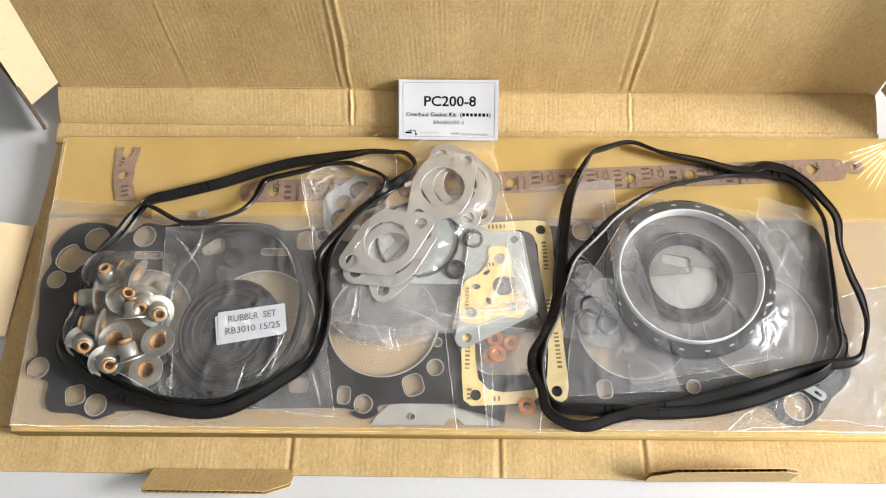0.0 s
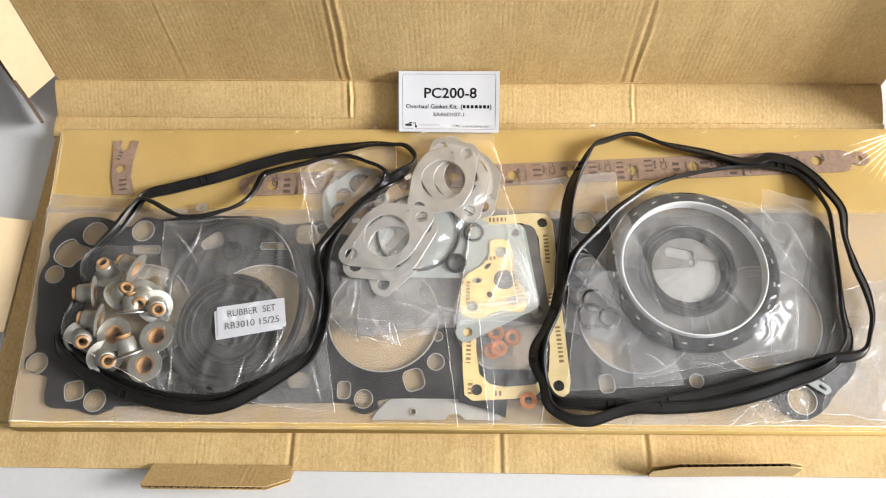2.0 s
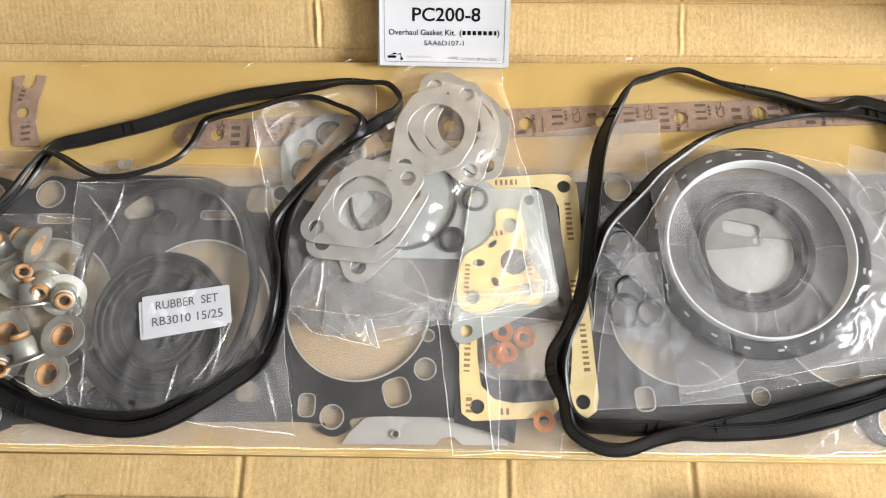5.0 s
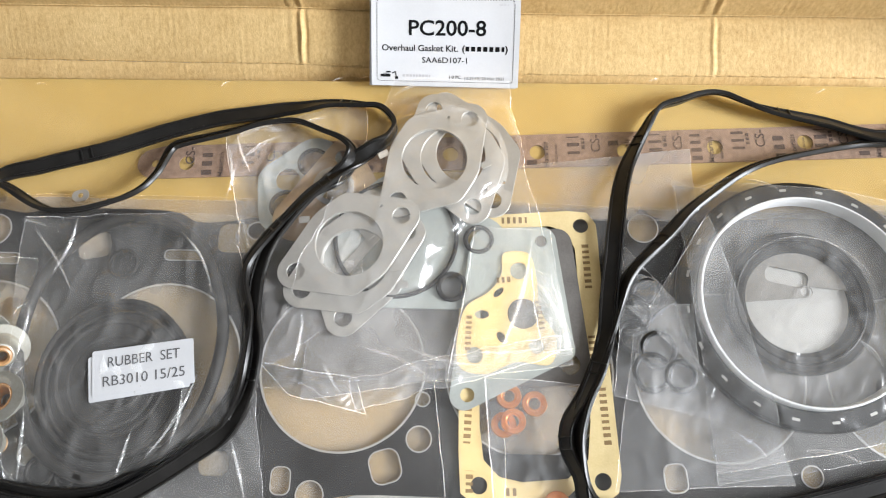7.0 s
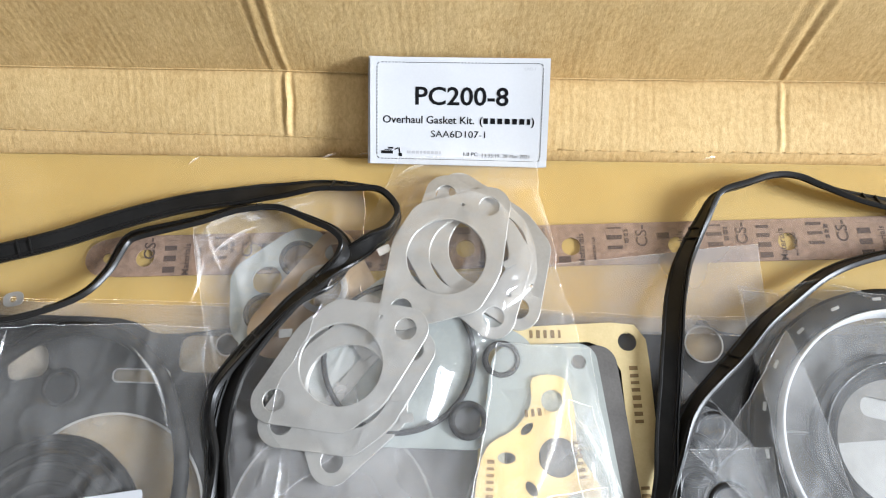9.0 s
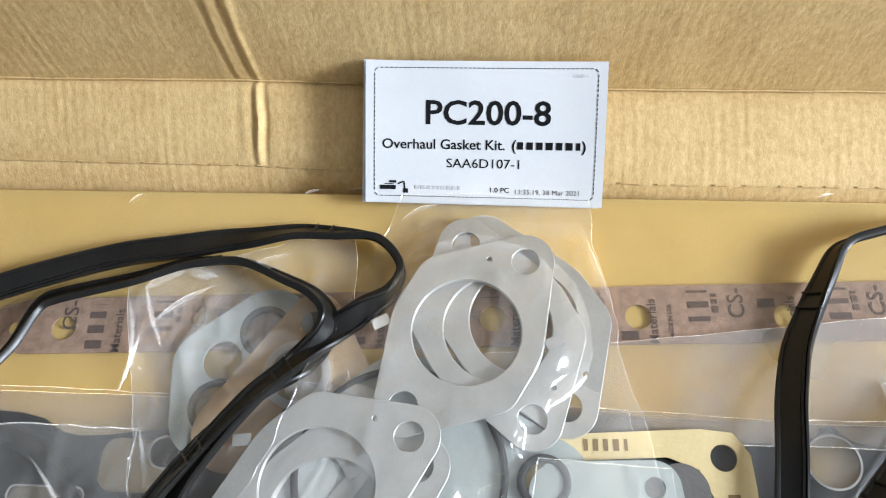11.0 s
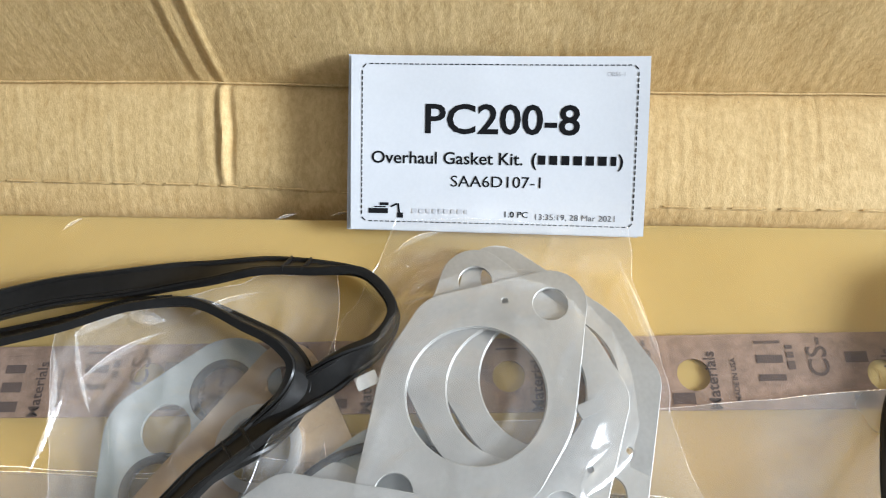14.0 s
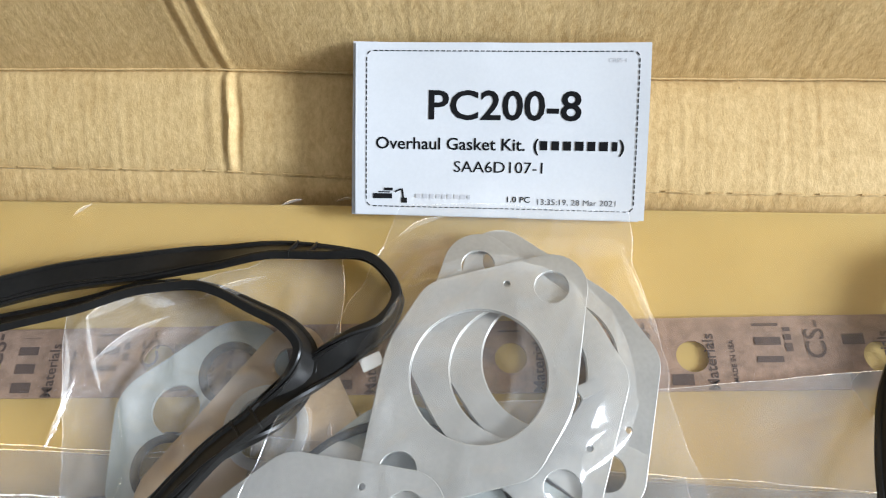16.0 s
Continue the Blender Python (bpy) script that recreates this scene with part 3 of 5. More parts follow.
part("left_fold", film_roll([(-0.4085, 0.306, B), (-0.400, 0.20, B), (-0.394, 0.10, B), (-0.389, 0.012, B)], 0.0010, 1), FILM_MILK, shrink, "whitish gathered film edge", True, 180)
part("front_fold", film_roll([(-0.388, 0.0095, B), (-0.1, 0.010, B), (0.2, 0.0115, B), (0.43, 0.0125, B)], 0.0007, 2), FILM_MILK, shrink, "whitish gathered film edge", True, 180)
for k in range(8):
    a = radians(198 + k * 5.6)
    n0, ln = Vector((0.436, 0.304)), 0.052 + 0.012 * math.sin(k * 2.3)
    d = Vector((math.cos(a), math.sin(a)))
    s = Vector((-d.y, d.x)) * 0.0006
    st = n0 + d * (0.006 + 0.006 * (k % 3)) + Vector((0, -k * 0.0012))
    pleat = bmesh.new()
    vs = [pleat.verts.new((*(st - s), B + 0.0022)), pleat.verts.new((*(st + d * ln), B + 0.0022)), pleat.verts.new((*(st + s), B + 0.0022)), pleat.verts.new((*(st + d * ln * 0.5), B + 0.0034))]
    for q in ((0, 1, 3), (1, 2, 3), (2, 0, 3), (0, 2, 1)):
        pleat.faces.new([vs[i] for i in q])
    part("corner_pleat", pleat, FILM_MILK, shrink, "shiny pleat of film")

# ---- fibre paper strips on the board ----
HOLES = [(-0.205, 0.243, 0.0028), (-0.184, 0.2435, 0.0052), (-0.124, 0.248, 0.0052), (-0.064, 0.25, 0.0052), (-0.006, 0.2525, 0.0052), (0.052, 0.2548, 0.0052), (0.11, 0.2565, 0.0052), (0.1695, 0.26, 0.0052), (0.229, 0.2645, 0.0052), (0.289, 0.2675, 0.0052), (0.3485, 0.2705, 0.0052), (0.39, 0.2735, 0.0028)]


def strip_print(parent, x, y, turn, seed, small=False):
    z = B + 0.00165
    c, s = math.cos(radians(turn)), math.sin(radians(turn))
    def at(dx, dy):
        return x + c * dx - s * dy, y + s * dx + c * dy
    px, py = at(0.0, 0.004)
    lettering("print", "CS-", px, py, z, 0.0062, INK_BROWN, parent, 0.0001, turn + 90)
    px, py = at(0.0115, -0.001)
    bars("print_block", px, py, z, 0.019, 0.0068, INK_BROWN, parent, turn + 90, seed, word=0.42, gaps=HOLES)
    px, py = at(0.021, -0.003)
    lettering("print", "Materials", px, py, z, 0.0036, INK_BROWN, parent, 0.00008, turn + 90)
    px, py = at(0.028, -0.003)
    lettering("print", "MADE IN USA", px, py, z, 0.0016, INK_BROWN, parent, 0.00005, turn + 90)
    px, py = at(0.0395, 0.003)
    bars("print_block", px, py, z, 0.013, 0.0082, INK_BROWN, parent, turn + 90, seed + 1, word=0.28, gaps=HOLES)
    px, py = at(0.046, 0.004)
    bars("print_block", px, py, z, 0.008, 0.0022, INK_BROWN, parent, turn + 90, seed + 2, word=1, gaps=HOLES)


long_strip = thing("paper_gasket_strip", "long brown printed fibre paper gasket with round bolt holes", "gasket", m=pose(0, 0, 0))
upper = [(x, 0.256 + (x + 0.2) * 0.047) for x in [-0.2 + 0.057 * k for k in range(11)]]
lower = [(x, 0.232 + (x + 0.2) * 0.046) for x in [0.372 - 0.057 * k for k in range(11)]]
strip_outline = upper + [(0.3785, 0.2815), (0.381, 0.2775), (0.3925, 0.281), (0.3985, 0.2775), (0.4, 0.272), (0.396, 0.267), (0.390, 0.2655), (0.382, 0.268), (0.3785, 0.2605)] + lower + circle(-0.207, 0.243, 0.0105, 20)[16:3:-1][2:-2]
part("strip", lift(plate(strip_outline, [circle(*hole, 24) for hole in HOLES], 0.0008), z=B + 0.0007), FIBRE, long_strip)
for i, x in enumerate([-0.1815 + 0.0545 * k for k in range(10)]):
    strip_print(long_strip, x, 0.2442 + (x + 0.2) * 0.0465, 2.7, i * 5)
short_strip = thing("paper_gasket_strip", "short forked brown fibre paper gasket piece", "gasket", m=pose(0, 0, 0))
fork = [(-0.352, 0.294), (-0.344, 0.2955), (-0.3445, 0.288), (-0.3415, 0.2835), (-0.3365, 0.2835), (-0.3335, 0.288), (-0.334, 0.2955), (-0.3265, 0.2945), (-0.3285, 0.270), (-0.3275, 0.254), (-0.320, 0.2330), (-0.341, 0.2335), (-0.3475, 0.255), (-0.349, 0.270)]
part("strip", lift(plate(fork, [circle(-0.339, 0.262, 0.0047, 20)], 0.0008), z=B + 0.0007), FIBRE, short_strip)
bars("print_block", -0.334, 0.246, B + 0.00165, 0.016, 0.007, INK_BROWN, short_strip, 100, 3, word=0.3)
bars("print_block", -0.343, 0.277, B + 0.00165, 0.010, 0.004, INK_BROWN, short_strip, 80, 4, word=0.6)

# ---- cylinder head gasket in its bag ----
head = thing("head_gasket", "large black coated head gasket with round bores", "gasket", m=pose(0, 0, 0))
EDGE = [(-0.376, 0.203), (-0.355, 0.208), (-0.335, 0.204), (-0.318, 0.197), (-0.305, 0.2075), (-0.285, 0.205), (-0.262, 0.2085), (-0.19, 0.208), (-0.165, 0.200), (-0.11, 0.206), (0.0, 0.208), (0.10, 0.207), (0.118, 0.214), (0.135, 0.207), (0.22, 0.209), (0.27, 0.212), (0.325, 0.212), (0.342, 0.198), (0.346, 0.16), (0.340, 0.12), (0.345, 0.075), (0.336, 0.055), (0.322, 0.043), (0.309, 0.028), (0.292, 0.0195), (0.275, 0.024), (0.262, 0.036), (0.18, 0.0345), (0.04, 0.0345), (-0.06, 0.0345), (-0.069, 0.026), (-0.081, 0.021), (-0.093, 0.026), (-0.100, 0.0305), (-0.28, 0.0265), (-0.300, 0.0235), (-0.316, 0.018), (-0.333, 0.023), (-0.356, 0.0245), (-0.363, 0.034), (-0.364, 0.050), (-0.372, 0.0535), (-0.385, 0.058), (-0.3875, 0.068), (-0.380, 0.0765), (-0.3855, 0.095), (-0.388, 0.115), (-0.3935, 0.146), (-0.388, 0.165), (-0.391, 0.181)]
BORES = [(-0.294 + 0.113 * k, 0.108) for k in range(6)]
ROUND = [(-0.349, 0.190, 0.0115), (-0.379, 0.148, 0.0085), (-0.376, 0.063, 0.0095), (-0.317, 0.0305, 0.0095), (-0.303, 0.193, 0.0105), (-0.082, 0.034, 0.0080), (-0.020, 0.067, 0.0074), (-0.0185, 0.090, 0.0042), (0.292, 0.036, 0.0120), (0.118, 0.201, 0.0095), (0.205, 0.052, 0.006), (0.30, 0.193, 0.010), (-0.13, 0.195, 0.006), (-0.2515, 0.052, 0.006)]
SLOT = [(-0.337, 0.039, 0.017, 0.017, 0.005, 0.25), (-0.0995, 0.0415, 0.0115, 0.0155, 0.0045, 0.0), (-0.039, 0.051, 0.018, 0.019, 0.0065, 0.3), (-0.296, 0.1735, 0.026, 0.0075, 0.003, 0.0), (-0.173, 0.1775, 0.030, 0.007, 0.0034, 0.0), (0.128, 0.049, 0.013, 0.016, 0.005, 0.1), (-0.140, 0.050, 0.018, 0.014, 0.005, 0.0), (-0.235, 0.183, 0.022, 0.017, 0.006, 0.2), (-0.14, 0.190, 0.03, 0.02, 0.006, 0.0), (0.02, 0.185, 0.03, 0.016, 0.006, 0.0)]
pinched = [(x, y) for x, y in spline([(-0.3795, 0.178), (-0.369, 0.1835), (-0.3615, 0.1775), (-0.352, 0.1745), (-0.3505, 0.168), (-0.360, 0.1625), (-0.3655, 0.1565), (-0.3755, 0.1585), (-0.383, 0.166)], 5)]
holes = [circle(x, y, 0.050, 72) for x, y in BORES] + [circle(*h, 28) for h in ROUND] + [rounded(*s) for s in SLOT] + [pinched]
part("gasket_sheet", lift(plate([tuple(p) for p in spline(EDGE, 4)], holes, 0.0012), z=B + 0.0025), COATED, head, "black coated steel sheet")
for x, y in BORES:
    part("fire_ring", lift(plate(circle(0, 0, 0.0506, 64), [circle(0, 0, 0.0494, 64)], 0.0004), x, y, B + 0.0038), STEEL_DULL, head, "bare steel bore ring")
for x, y, r in ROUND:
    part("eyelet", lift(plate(circle(0, 0, r + 0.0004, 28), [circle(0, 0, r - 0.0004, 28)], 0.0004), x, y, B + 0.0038), STEEL_DULL, head, "steel eyelet")
for s in SLOT[:6]:
    part("eyelet", lift(plate(rounded(s[0], s[1], s[2] + 0.0006, s[3] + 0.0006, s[4], s[5]), [rounded(s[0], s[1], s[2] - 0.0008, s[3] - 0.0008, s[4] - 0.0006, s[5])], 0.0004), z=B + 0.0038), STEEL_DULL, head, "steel eyelet")
part("eyelet", lift(plate([((x + 0.3665) * 1.08 - 0.3665, (y - 0.170) * 1.08 + 0.170) for x, y in pinched], [pinched], 0.0004), z=B + 0.0038), STEEL_DULL, head, "steel eyelet")
shim = thing("steel_shim", "bare grey steel shim sheet with small holes", "gasket", m=pose(0, 0, 0))
part("shim_sheet", lift(plate([(-0.0745, 0.0165), (-0.070, 0.024), (-0.060, 0.0335), (-0.050, 0.0365), (0.036, 0.037), (0.036, 0.0175), (0.006, 0.0172), (0.0, 0.0225), (-0.008, 0.0215), (-0.012, 0.0172)], [circle(-0.039, 0.0235, 0.0024, 16)], 0.0005), z=B + 0.0018), STEEL_DULL, shim)
part("bushing", lift(torus(0.0027, 0.0007, 20, 6), -0.039, 0.0235, B + 0.0020), STEEL, shim, "small steel bushing", True)
# ---- rubber cover gaskets, each folded into a double loop ----
RIB = [(-0.0054, -0.0011), (-0.0056, 0.0009), (-0.0049, 0.0016), (-0.0041, 0.0014), (-0.0036, 0.0006), (0.0028, 0.0006), (0.0033, 0.0015), (0.004, 0.0015), (0.0043, 0.0009), (0.0047, 0.0017), (0.0054, 0.0014), (0.0056, 0.0), (0.0053, -0.0012), (0.003, -0.0012), (0.0024, -0.0018), (0.001, -0.0018), (0.0005, -0.0011)]


def rubber_loop(label, upper, lower, seed):
    """A closed strip of two turns; each point has a place in millimetres and the twist of the ribbon."""
    ob = thing("rubber_cover_gasket", label, "gasket", "rubber cover gaskets", m=pose(0, 0, 0))
    pts = []
    for level, turn in ((0.0025, upper), (0.0, lower)):
        for x, y, w in turn:
            back = min(1.0, max(0.0, (y / 1000 - 0.21) / 0.03))
            rest = (0.0335 + level) * (1 - back) + (B + 0.003) * back
            over = min(1.0, max(0.0, 2 - math.hypot(x + 82, y - 228) / 25))     # where it lies on the small gaskets
            rest += 0.0065 * over * back
            pts.append((x / 1000, y / 1000, rest + 0.0050 * abs(math.sin(radians(w))) + 0.0012, w))
    full = []
    for i, p in enumerate(spline(pts, 8)):
        full.append((p[0] + 0.0007 * noise.noise((i * 0.13, seed, 4.0)), p[1] + 0.0007 * noise.noise((i * 0.13, seed, 8.0)), p[2], p[3] + 16 * noise.noise((i * 0.06, seed, 1.5))))
    part("seal_strip", sweep(full, RIB), RUBBER, ob, "ribbed black rubber strip", True, 40)
    for i in range(17, len(full) - 5, 52):
        p, q = full[i], full[i + 2]
        ang = math.degrees(math.atan2(q[1] - p[1], q[0] - p[0]))
        for k in (-0.0034, 0.0034):
            rib = box(-0.0005, 0.0005, -0.0056, 0.0056, -0.0008, 0.0019, 0.0003)
            bmesh.ops.transform(rib, verts=rib.verts, matrix=Matrix.Translation(p[:3]) @ Matrix.Rotation(radians(ang), 4, "Z") @ Matrix.Rotation(radians(-p[3]), 4, "X") @ Matrix.Translation((k, 0, 0)))
            part("locating_rib", rib, RUBBER, ob)
    return ob


STRAND_A1 = [(-305, 229, 5), (-281, 238, -10), (-254, 246, -12), (-228, 254, -12), (-196, 266, -12), (-169, 274, -12), (-139, 280, -5), (-111, 284, 20), (-92, 286, 40), (-70, 286, 55), (-53, 283, 75), (-44, 271, 80), (-47, 260, 75), (-56, 252, 50), (-68, 243, 5), (-84, 227, -30), (-97, 213, -30), (-110, 196, -30), (-120, 175, -30), (-123, 152, -30), (-123, 136, -30), (-118, 115, -45), (-120, 92, -30), (-130, 70, -10), (-151, 53, 20), (-178, 35, 20), (-205, 24, 20), (-243, 25, 25), (-283, 34, 25), (-314, 48, 30), (-345, 67, 40)]
STRAND_A2 = [(-357, 83, 50), (-354, 104, 60), (-348, 128, 60), (-348, 152, 60), (-342, 169, 55), (-328, 189, 50), (-315, 213, 50), (-303, 223, 70), (-272, 206, 75), (-252, 202, 75), (-229, 207, 70), (-208, 219, 60), (-199, 232, 50), (-194, 250, 40), (-184, 256, 40), (-157, 263, 45), (-132, 271, 55), (-110, 272, 65), (-91, 264, 70), (-76, 256, 75), (-70, 246, 60), (-77, 232, 10), (-93, 217, -48), (-112, 197, -48), (-128, 175, -48), (-132, 158, -48), (-126, 134, -48), (-126, 108, -48), (-132, 84, -25), (-149, 60, 0), (-176, 41, 30), (-206, 30, 30)]
STRAND_A3 = [(-245, 31, 30), (-282, 40, 35), (-317, 57, 45), (-345, 77, 55), (-350, 91, 60), (-344, 113, 65), (-340, 136, 65), (-341, 155, 60), (-333, 170, 55), (-321, 187, 45), (-311, 207, 35)]
STRAND_B1 = [(71, 66, 60), (74, 84, 50), (83, 106, 40), (90, 130, 25), (93, 155, 10), (96, 176, 10), (99, 199, 15), (104, 226, 30), (111, 247, 50), (122, 268, 65), (132, 284, 70), (149, 291, 75), (163, 296, 75), (176, 296, 70), (190, 290, 60), (211, 283, 45), (240, 277, 30), (266, 268, 30), (284, 267, 30), (301, 272, 15), (320, 268, 5), (334, 258, 10), (348, 238, 15), (354, 210, 25), (351, 182, 35), (354, 158, 30), (359, 134, 30), (359, 108, 50), (352, 88, 65), (342, 73, 60), (318, 69, 40)]
STRAND_B2 = [(292, 63, 15), (262, 54, 10), (228, 45, 10), (195, 36, 15), (161, 29, 25), (133, 23, 35), (109, 15, 40), (88, 19, 50), (76, 30, 50), (72, 48, 50), (65, 65, 50), (67, 79, 45), (76, 94, 45), (86, 117, 45), (95, 141, 45), (103, 162, 60), (117, 179, 65), (133, 196, 55), (153, 216, 55), (182, 238, 60), (210, 249, 65), (247, 257, 65), (278, 263, 30), (308, 263, 10), (328, 255, 15), (337, 233, 50), (342, 209, 65), (341, 182, 65), (339, 150, 60), (336, 114, 50), (335, 84, 40)]
STRAND_B3 = [(314, 62, 40), (284, 50, 25), (245, 37, 15), (208, 30, 10), (170, 27, 15), (133, 29, 25), (105, 30, 35), (84, 31, 45), (74, 43, 55)]
rubber_loop("black ribbed rubber cover gasket coiled in a double loop", STRAND_A1, STRAND_A2 + STRAND_A3, 11)
rubber_loop("black ribbed rubber cover gasket in a squarish double loop", STRAND_B1, STRAND_B2 + STRAND_B3, 23)

# ---- bags ----
TOP = B + 0.0060                    # top of the film over the head gasket


def bag(label, corners, height, nx=60, ny=60, crumple=0.002, scale=22.0, seed=1, ragged=0.003, material=None, seam=0.00014, rim=None):
    ob = thing("polythene_bag", label, "plastic bag", m=pose(0, 0, 0))
    bm = drape(corners, height, nx, ny, crumple * 1.7, scale, seed, 0.0, ragged)
    bm.verts.ensure_lookup_table()
    w = nx + 1
    ring = [j * w for j in range(ny + 1)] + [ny * w + i for i in range(1, w)] + [j * w + nx for j in range(ny - 1, -1, -1)] + [i for i in range(nx - 1, 0, -1)]
    border = [(*bm.verts[i].co, 0.0) for i in ring]
    part("film", bm, material or FILM_BAG, ob, "clear crumpled film", True, 180)
    if seam:
        part("seam", sweep(border, [(seam * math.cos(a), seam * math.sin(a)) for a in (0, 1.57, 3.14, 4.71)]), rim or FILM_BAG, ob, "bright cut edge of the bag")
    return ob


def crease(parent, x0, y0, x1, y1, height, wide=0.0009, tall=0.0016, bow=0.0, lift_by=0.0012):
    """A shiny pinched fold of film between two points: a tapered ridge that may bow sideways."""
    bm = bmesh.new()
    a, c = Vector((x0, y0)), Vector((x1, y1))
    d = (c - a).normalized()
    side = Vector((-d.y, d.x))
    rows = []
    for k in range(9):
        u = k / 8
        w = wide * math.sin(math.pi * min(0.98, max(0.02, u))) ** 0.7
        p = a.lerp(c, u) + side * bow * math.sin(math.pi * u)
        z = height(p.x, p.y) + lift_by
        rows.append([bm.verts.new((*(p + side * q * w), z + h * tall * math.sin(math.pi * min(0.97, max(0.03, u))))) for q, h in ((-1, 0), (-0.35, 0.7), (0.1, 1), (0.3, 0.45), (1, 0))])
    for r, t in zip(rows, rows[1:]):
        for k in range(4):
            bm.faces.new((r[k], r[k + 1], t[k + 1], t[k]))
    return part("crease", bm, FILM_FOLD, parent, "shiny pinched fold")


bag("large hazy polythene bag over the head gasket", [(-0.4035, 0.219), (0.420, 0.214), (0.405, 0.0150), (-0.3875, 0.0120)], lambda x, y: B + 0.0043, 150, 50, 0.0013, 12.0, 5, 0.0015, FILM_HAZY)
bag("milky back sheet of the head gasket bag", [(-0.4030, 0.218), (0.4195, 0.213), (0.4045, 0.0155), (-0.3870, 0.0125)], lambda x, y: B + 0.0015, 60, 20, 0.0003, 6.0, 6, 0.0008, FILM_BACK)


# ---- valve stem seals ----
def stem_seal(x, y, toward, tilt):
    rest = Matrix.Rotation(radians(toward), 4, "Z") @ Matrix.Rotation(radians(tilt), 4, "Y")
    ob = thing("valve_stem_seal", "zinc-plated valve stem seal with an amber rubber lip", "valve seal", "valve stem seals in the bag")
    cup = lathe([(0.0150, 0.0), (0.0150, 0.0011), (0.0098, 0.0016), (0.0086, 0.0030), (0.0080, 0.0130), (0.0068, 0.0146), (0.0056, 0.0148), (0.0056, 0.0136), (0.0070, 0.0120), (0.0076, 0.0020), (0.0085, 0.0)], 28)
    lip = lathe([(0.0058, 0.0128), (0.0061, 0.0146), (0.0052, 0.0153), (0.0059, 0.0161), (0.0056, 0.0180), (0.0044, 0.0185), (0.0033, 0.0175), (0.0031, 0.0148), (0.0046, 0.0126)], 24)
    core = lathe([(0.0082, 0.0003), (0.0074, 0.0050), (0.0046, 0.0085), (0.0034, 0.0080), (0.0056, 0.0045), (0.0070, 0.0003)], 24)
    low = min((rest @ v.co).z for bm in (cup, lip) for v in bm.verts)
    part("cup", cup, ZINC, ob, "zinc-plated steel cup and flange", True)
    part("lip", lip, ORANGE, ob, "amber rubber lip", True)
    part("liner", core, ORANGE, ob, "amber rubber liner", True)
    ob.matrix_world = Matrix.Translation((x, y, TOP + 0.0006 - low)) @ rest
    return ob


for x, y, toward, tilt in ((-0.3225, 0.146, 100, 16), (-0.294, 0.147, 155, 76), (-0.3275, 0.124, 188, 74), (-0.306, 0.123, 15, 40), (-0.284, 0.124, -80, 50),
                           (-0.2895, 0.106, 95, 66), (-0.2725, 0.113, -40, 42), (-0.318, 0.098, 176, 74), (-0.333, 0.084, -45, 42), (-0.301, 0.084, 60, 175),
                           (-0.309, 0.066, -35, 44), (-0.263, 0.083, -60, 174), (-0.2690, 0.0570, 20, 176), (-0.286, 0.068, 110, 62)):
    stem_seal(x, y, toward, tilt)
seal_hill = bumps(TOP + 0.001, [(-0.326, 0.150, 0.017, 0.021), (-0.30, 0.128, 0.03, 0.0185), (-0.275, 0.12, 0.018, 0.0205), (-0.33, 0.095, 0.02, 0.017), (-0.30, 0.085, 0.03, 0.0185), (-0.27, 0.07, 0.026, 0.0185), (-0.32, 0.07, 0.02, 0.0185)])
bag("clear polythene bag full of valve stem seals", [(-0.345, 0.176), (-0.268, 0.172), (-0.252, 0.034), (-0.352, 0.084)], seal_hill, 60, 70, 0.0024, 34.0, 8, 0.004, FILM_THIN)

# ---- rubber ring set ----
big = tagged(mesh_object("rubber_ring", lift(torus(0.069, 0.0038, 80, 10, 0.905, 1.17, 0.03, 2), -0.2045, 0.120, TOP + 0.0008), RUBBER_MATT, None, "", True, 180), "large thin black rubber sealing ring", "rubber ring")
DISC = (-0.2050, 0.0970)
tagged(mesh_object("rubber_disc", lift(plate(circle(0, 0, 0.0475, 56), [circle(0, 0, 0.0075, 24)], 0.0022, 0.0006), *DISC, TOP + 0.0008), RUBBER_MATT), "flat black rubber disc under nested rings", "rubber seal")
for k, (R, r) in enumerate(((0.0455, 0.0018), (0.0412, 0.0013), (0.0335, 0.0016), (0.0268, 0.0012), (0.0190, 0.0014))):
    tagged(mesh_object("rubber_ring", lift(torus(R, r, 56, 10, 1.0, 1.02, 0.02, k + 5), DISC[0] + 0.0015 * math.sin(k * 2), DISC[1] + 0.001 * math.cos(k * 3), TOP + 0.0031), RUBBER_MATT, None, "", True, 180), "black rubber ring nested on a disc", "rubber ring", "nested rubber rings")
for x, y, R in ((-0.212, 0.170, 0.0088), (-0.240, 0.043, 0.0080), (-0.224, 0.041, 0.0060)):
    tagged(mesh_object("o_ring", lift(torus(R, 0.0013, 32, 8), x, y, TOP + 0.0008), RUBBER_MATT, None, "", True, 180), "small black rubber ring", "rubber ring", "small rubber rings")
rub_hill = bumps(TOP + 0.0012, [(-0.206, 0.0945, 0.042, 0.0085), (-0.206, 0.124, 0.080, 0.0074)])
rub_bag = bag("clear polythene bag with black rubber rings", [(-0.280, 0.199), (-0.140, 0.203), (-0.106, 0.022), (-0.258, 0.034)], rub_hill, 80, 90, 0.0024, 20.0, 14, 0.003, FILM_RINGS, 0.00018, FILM_MILK)
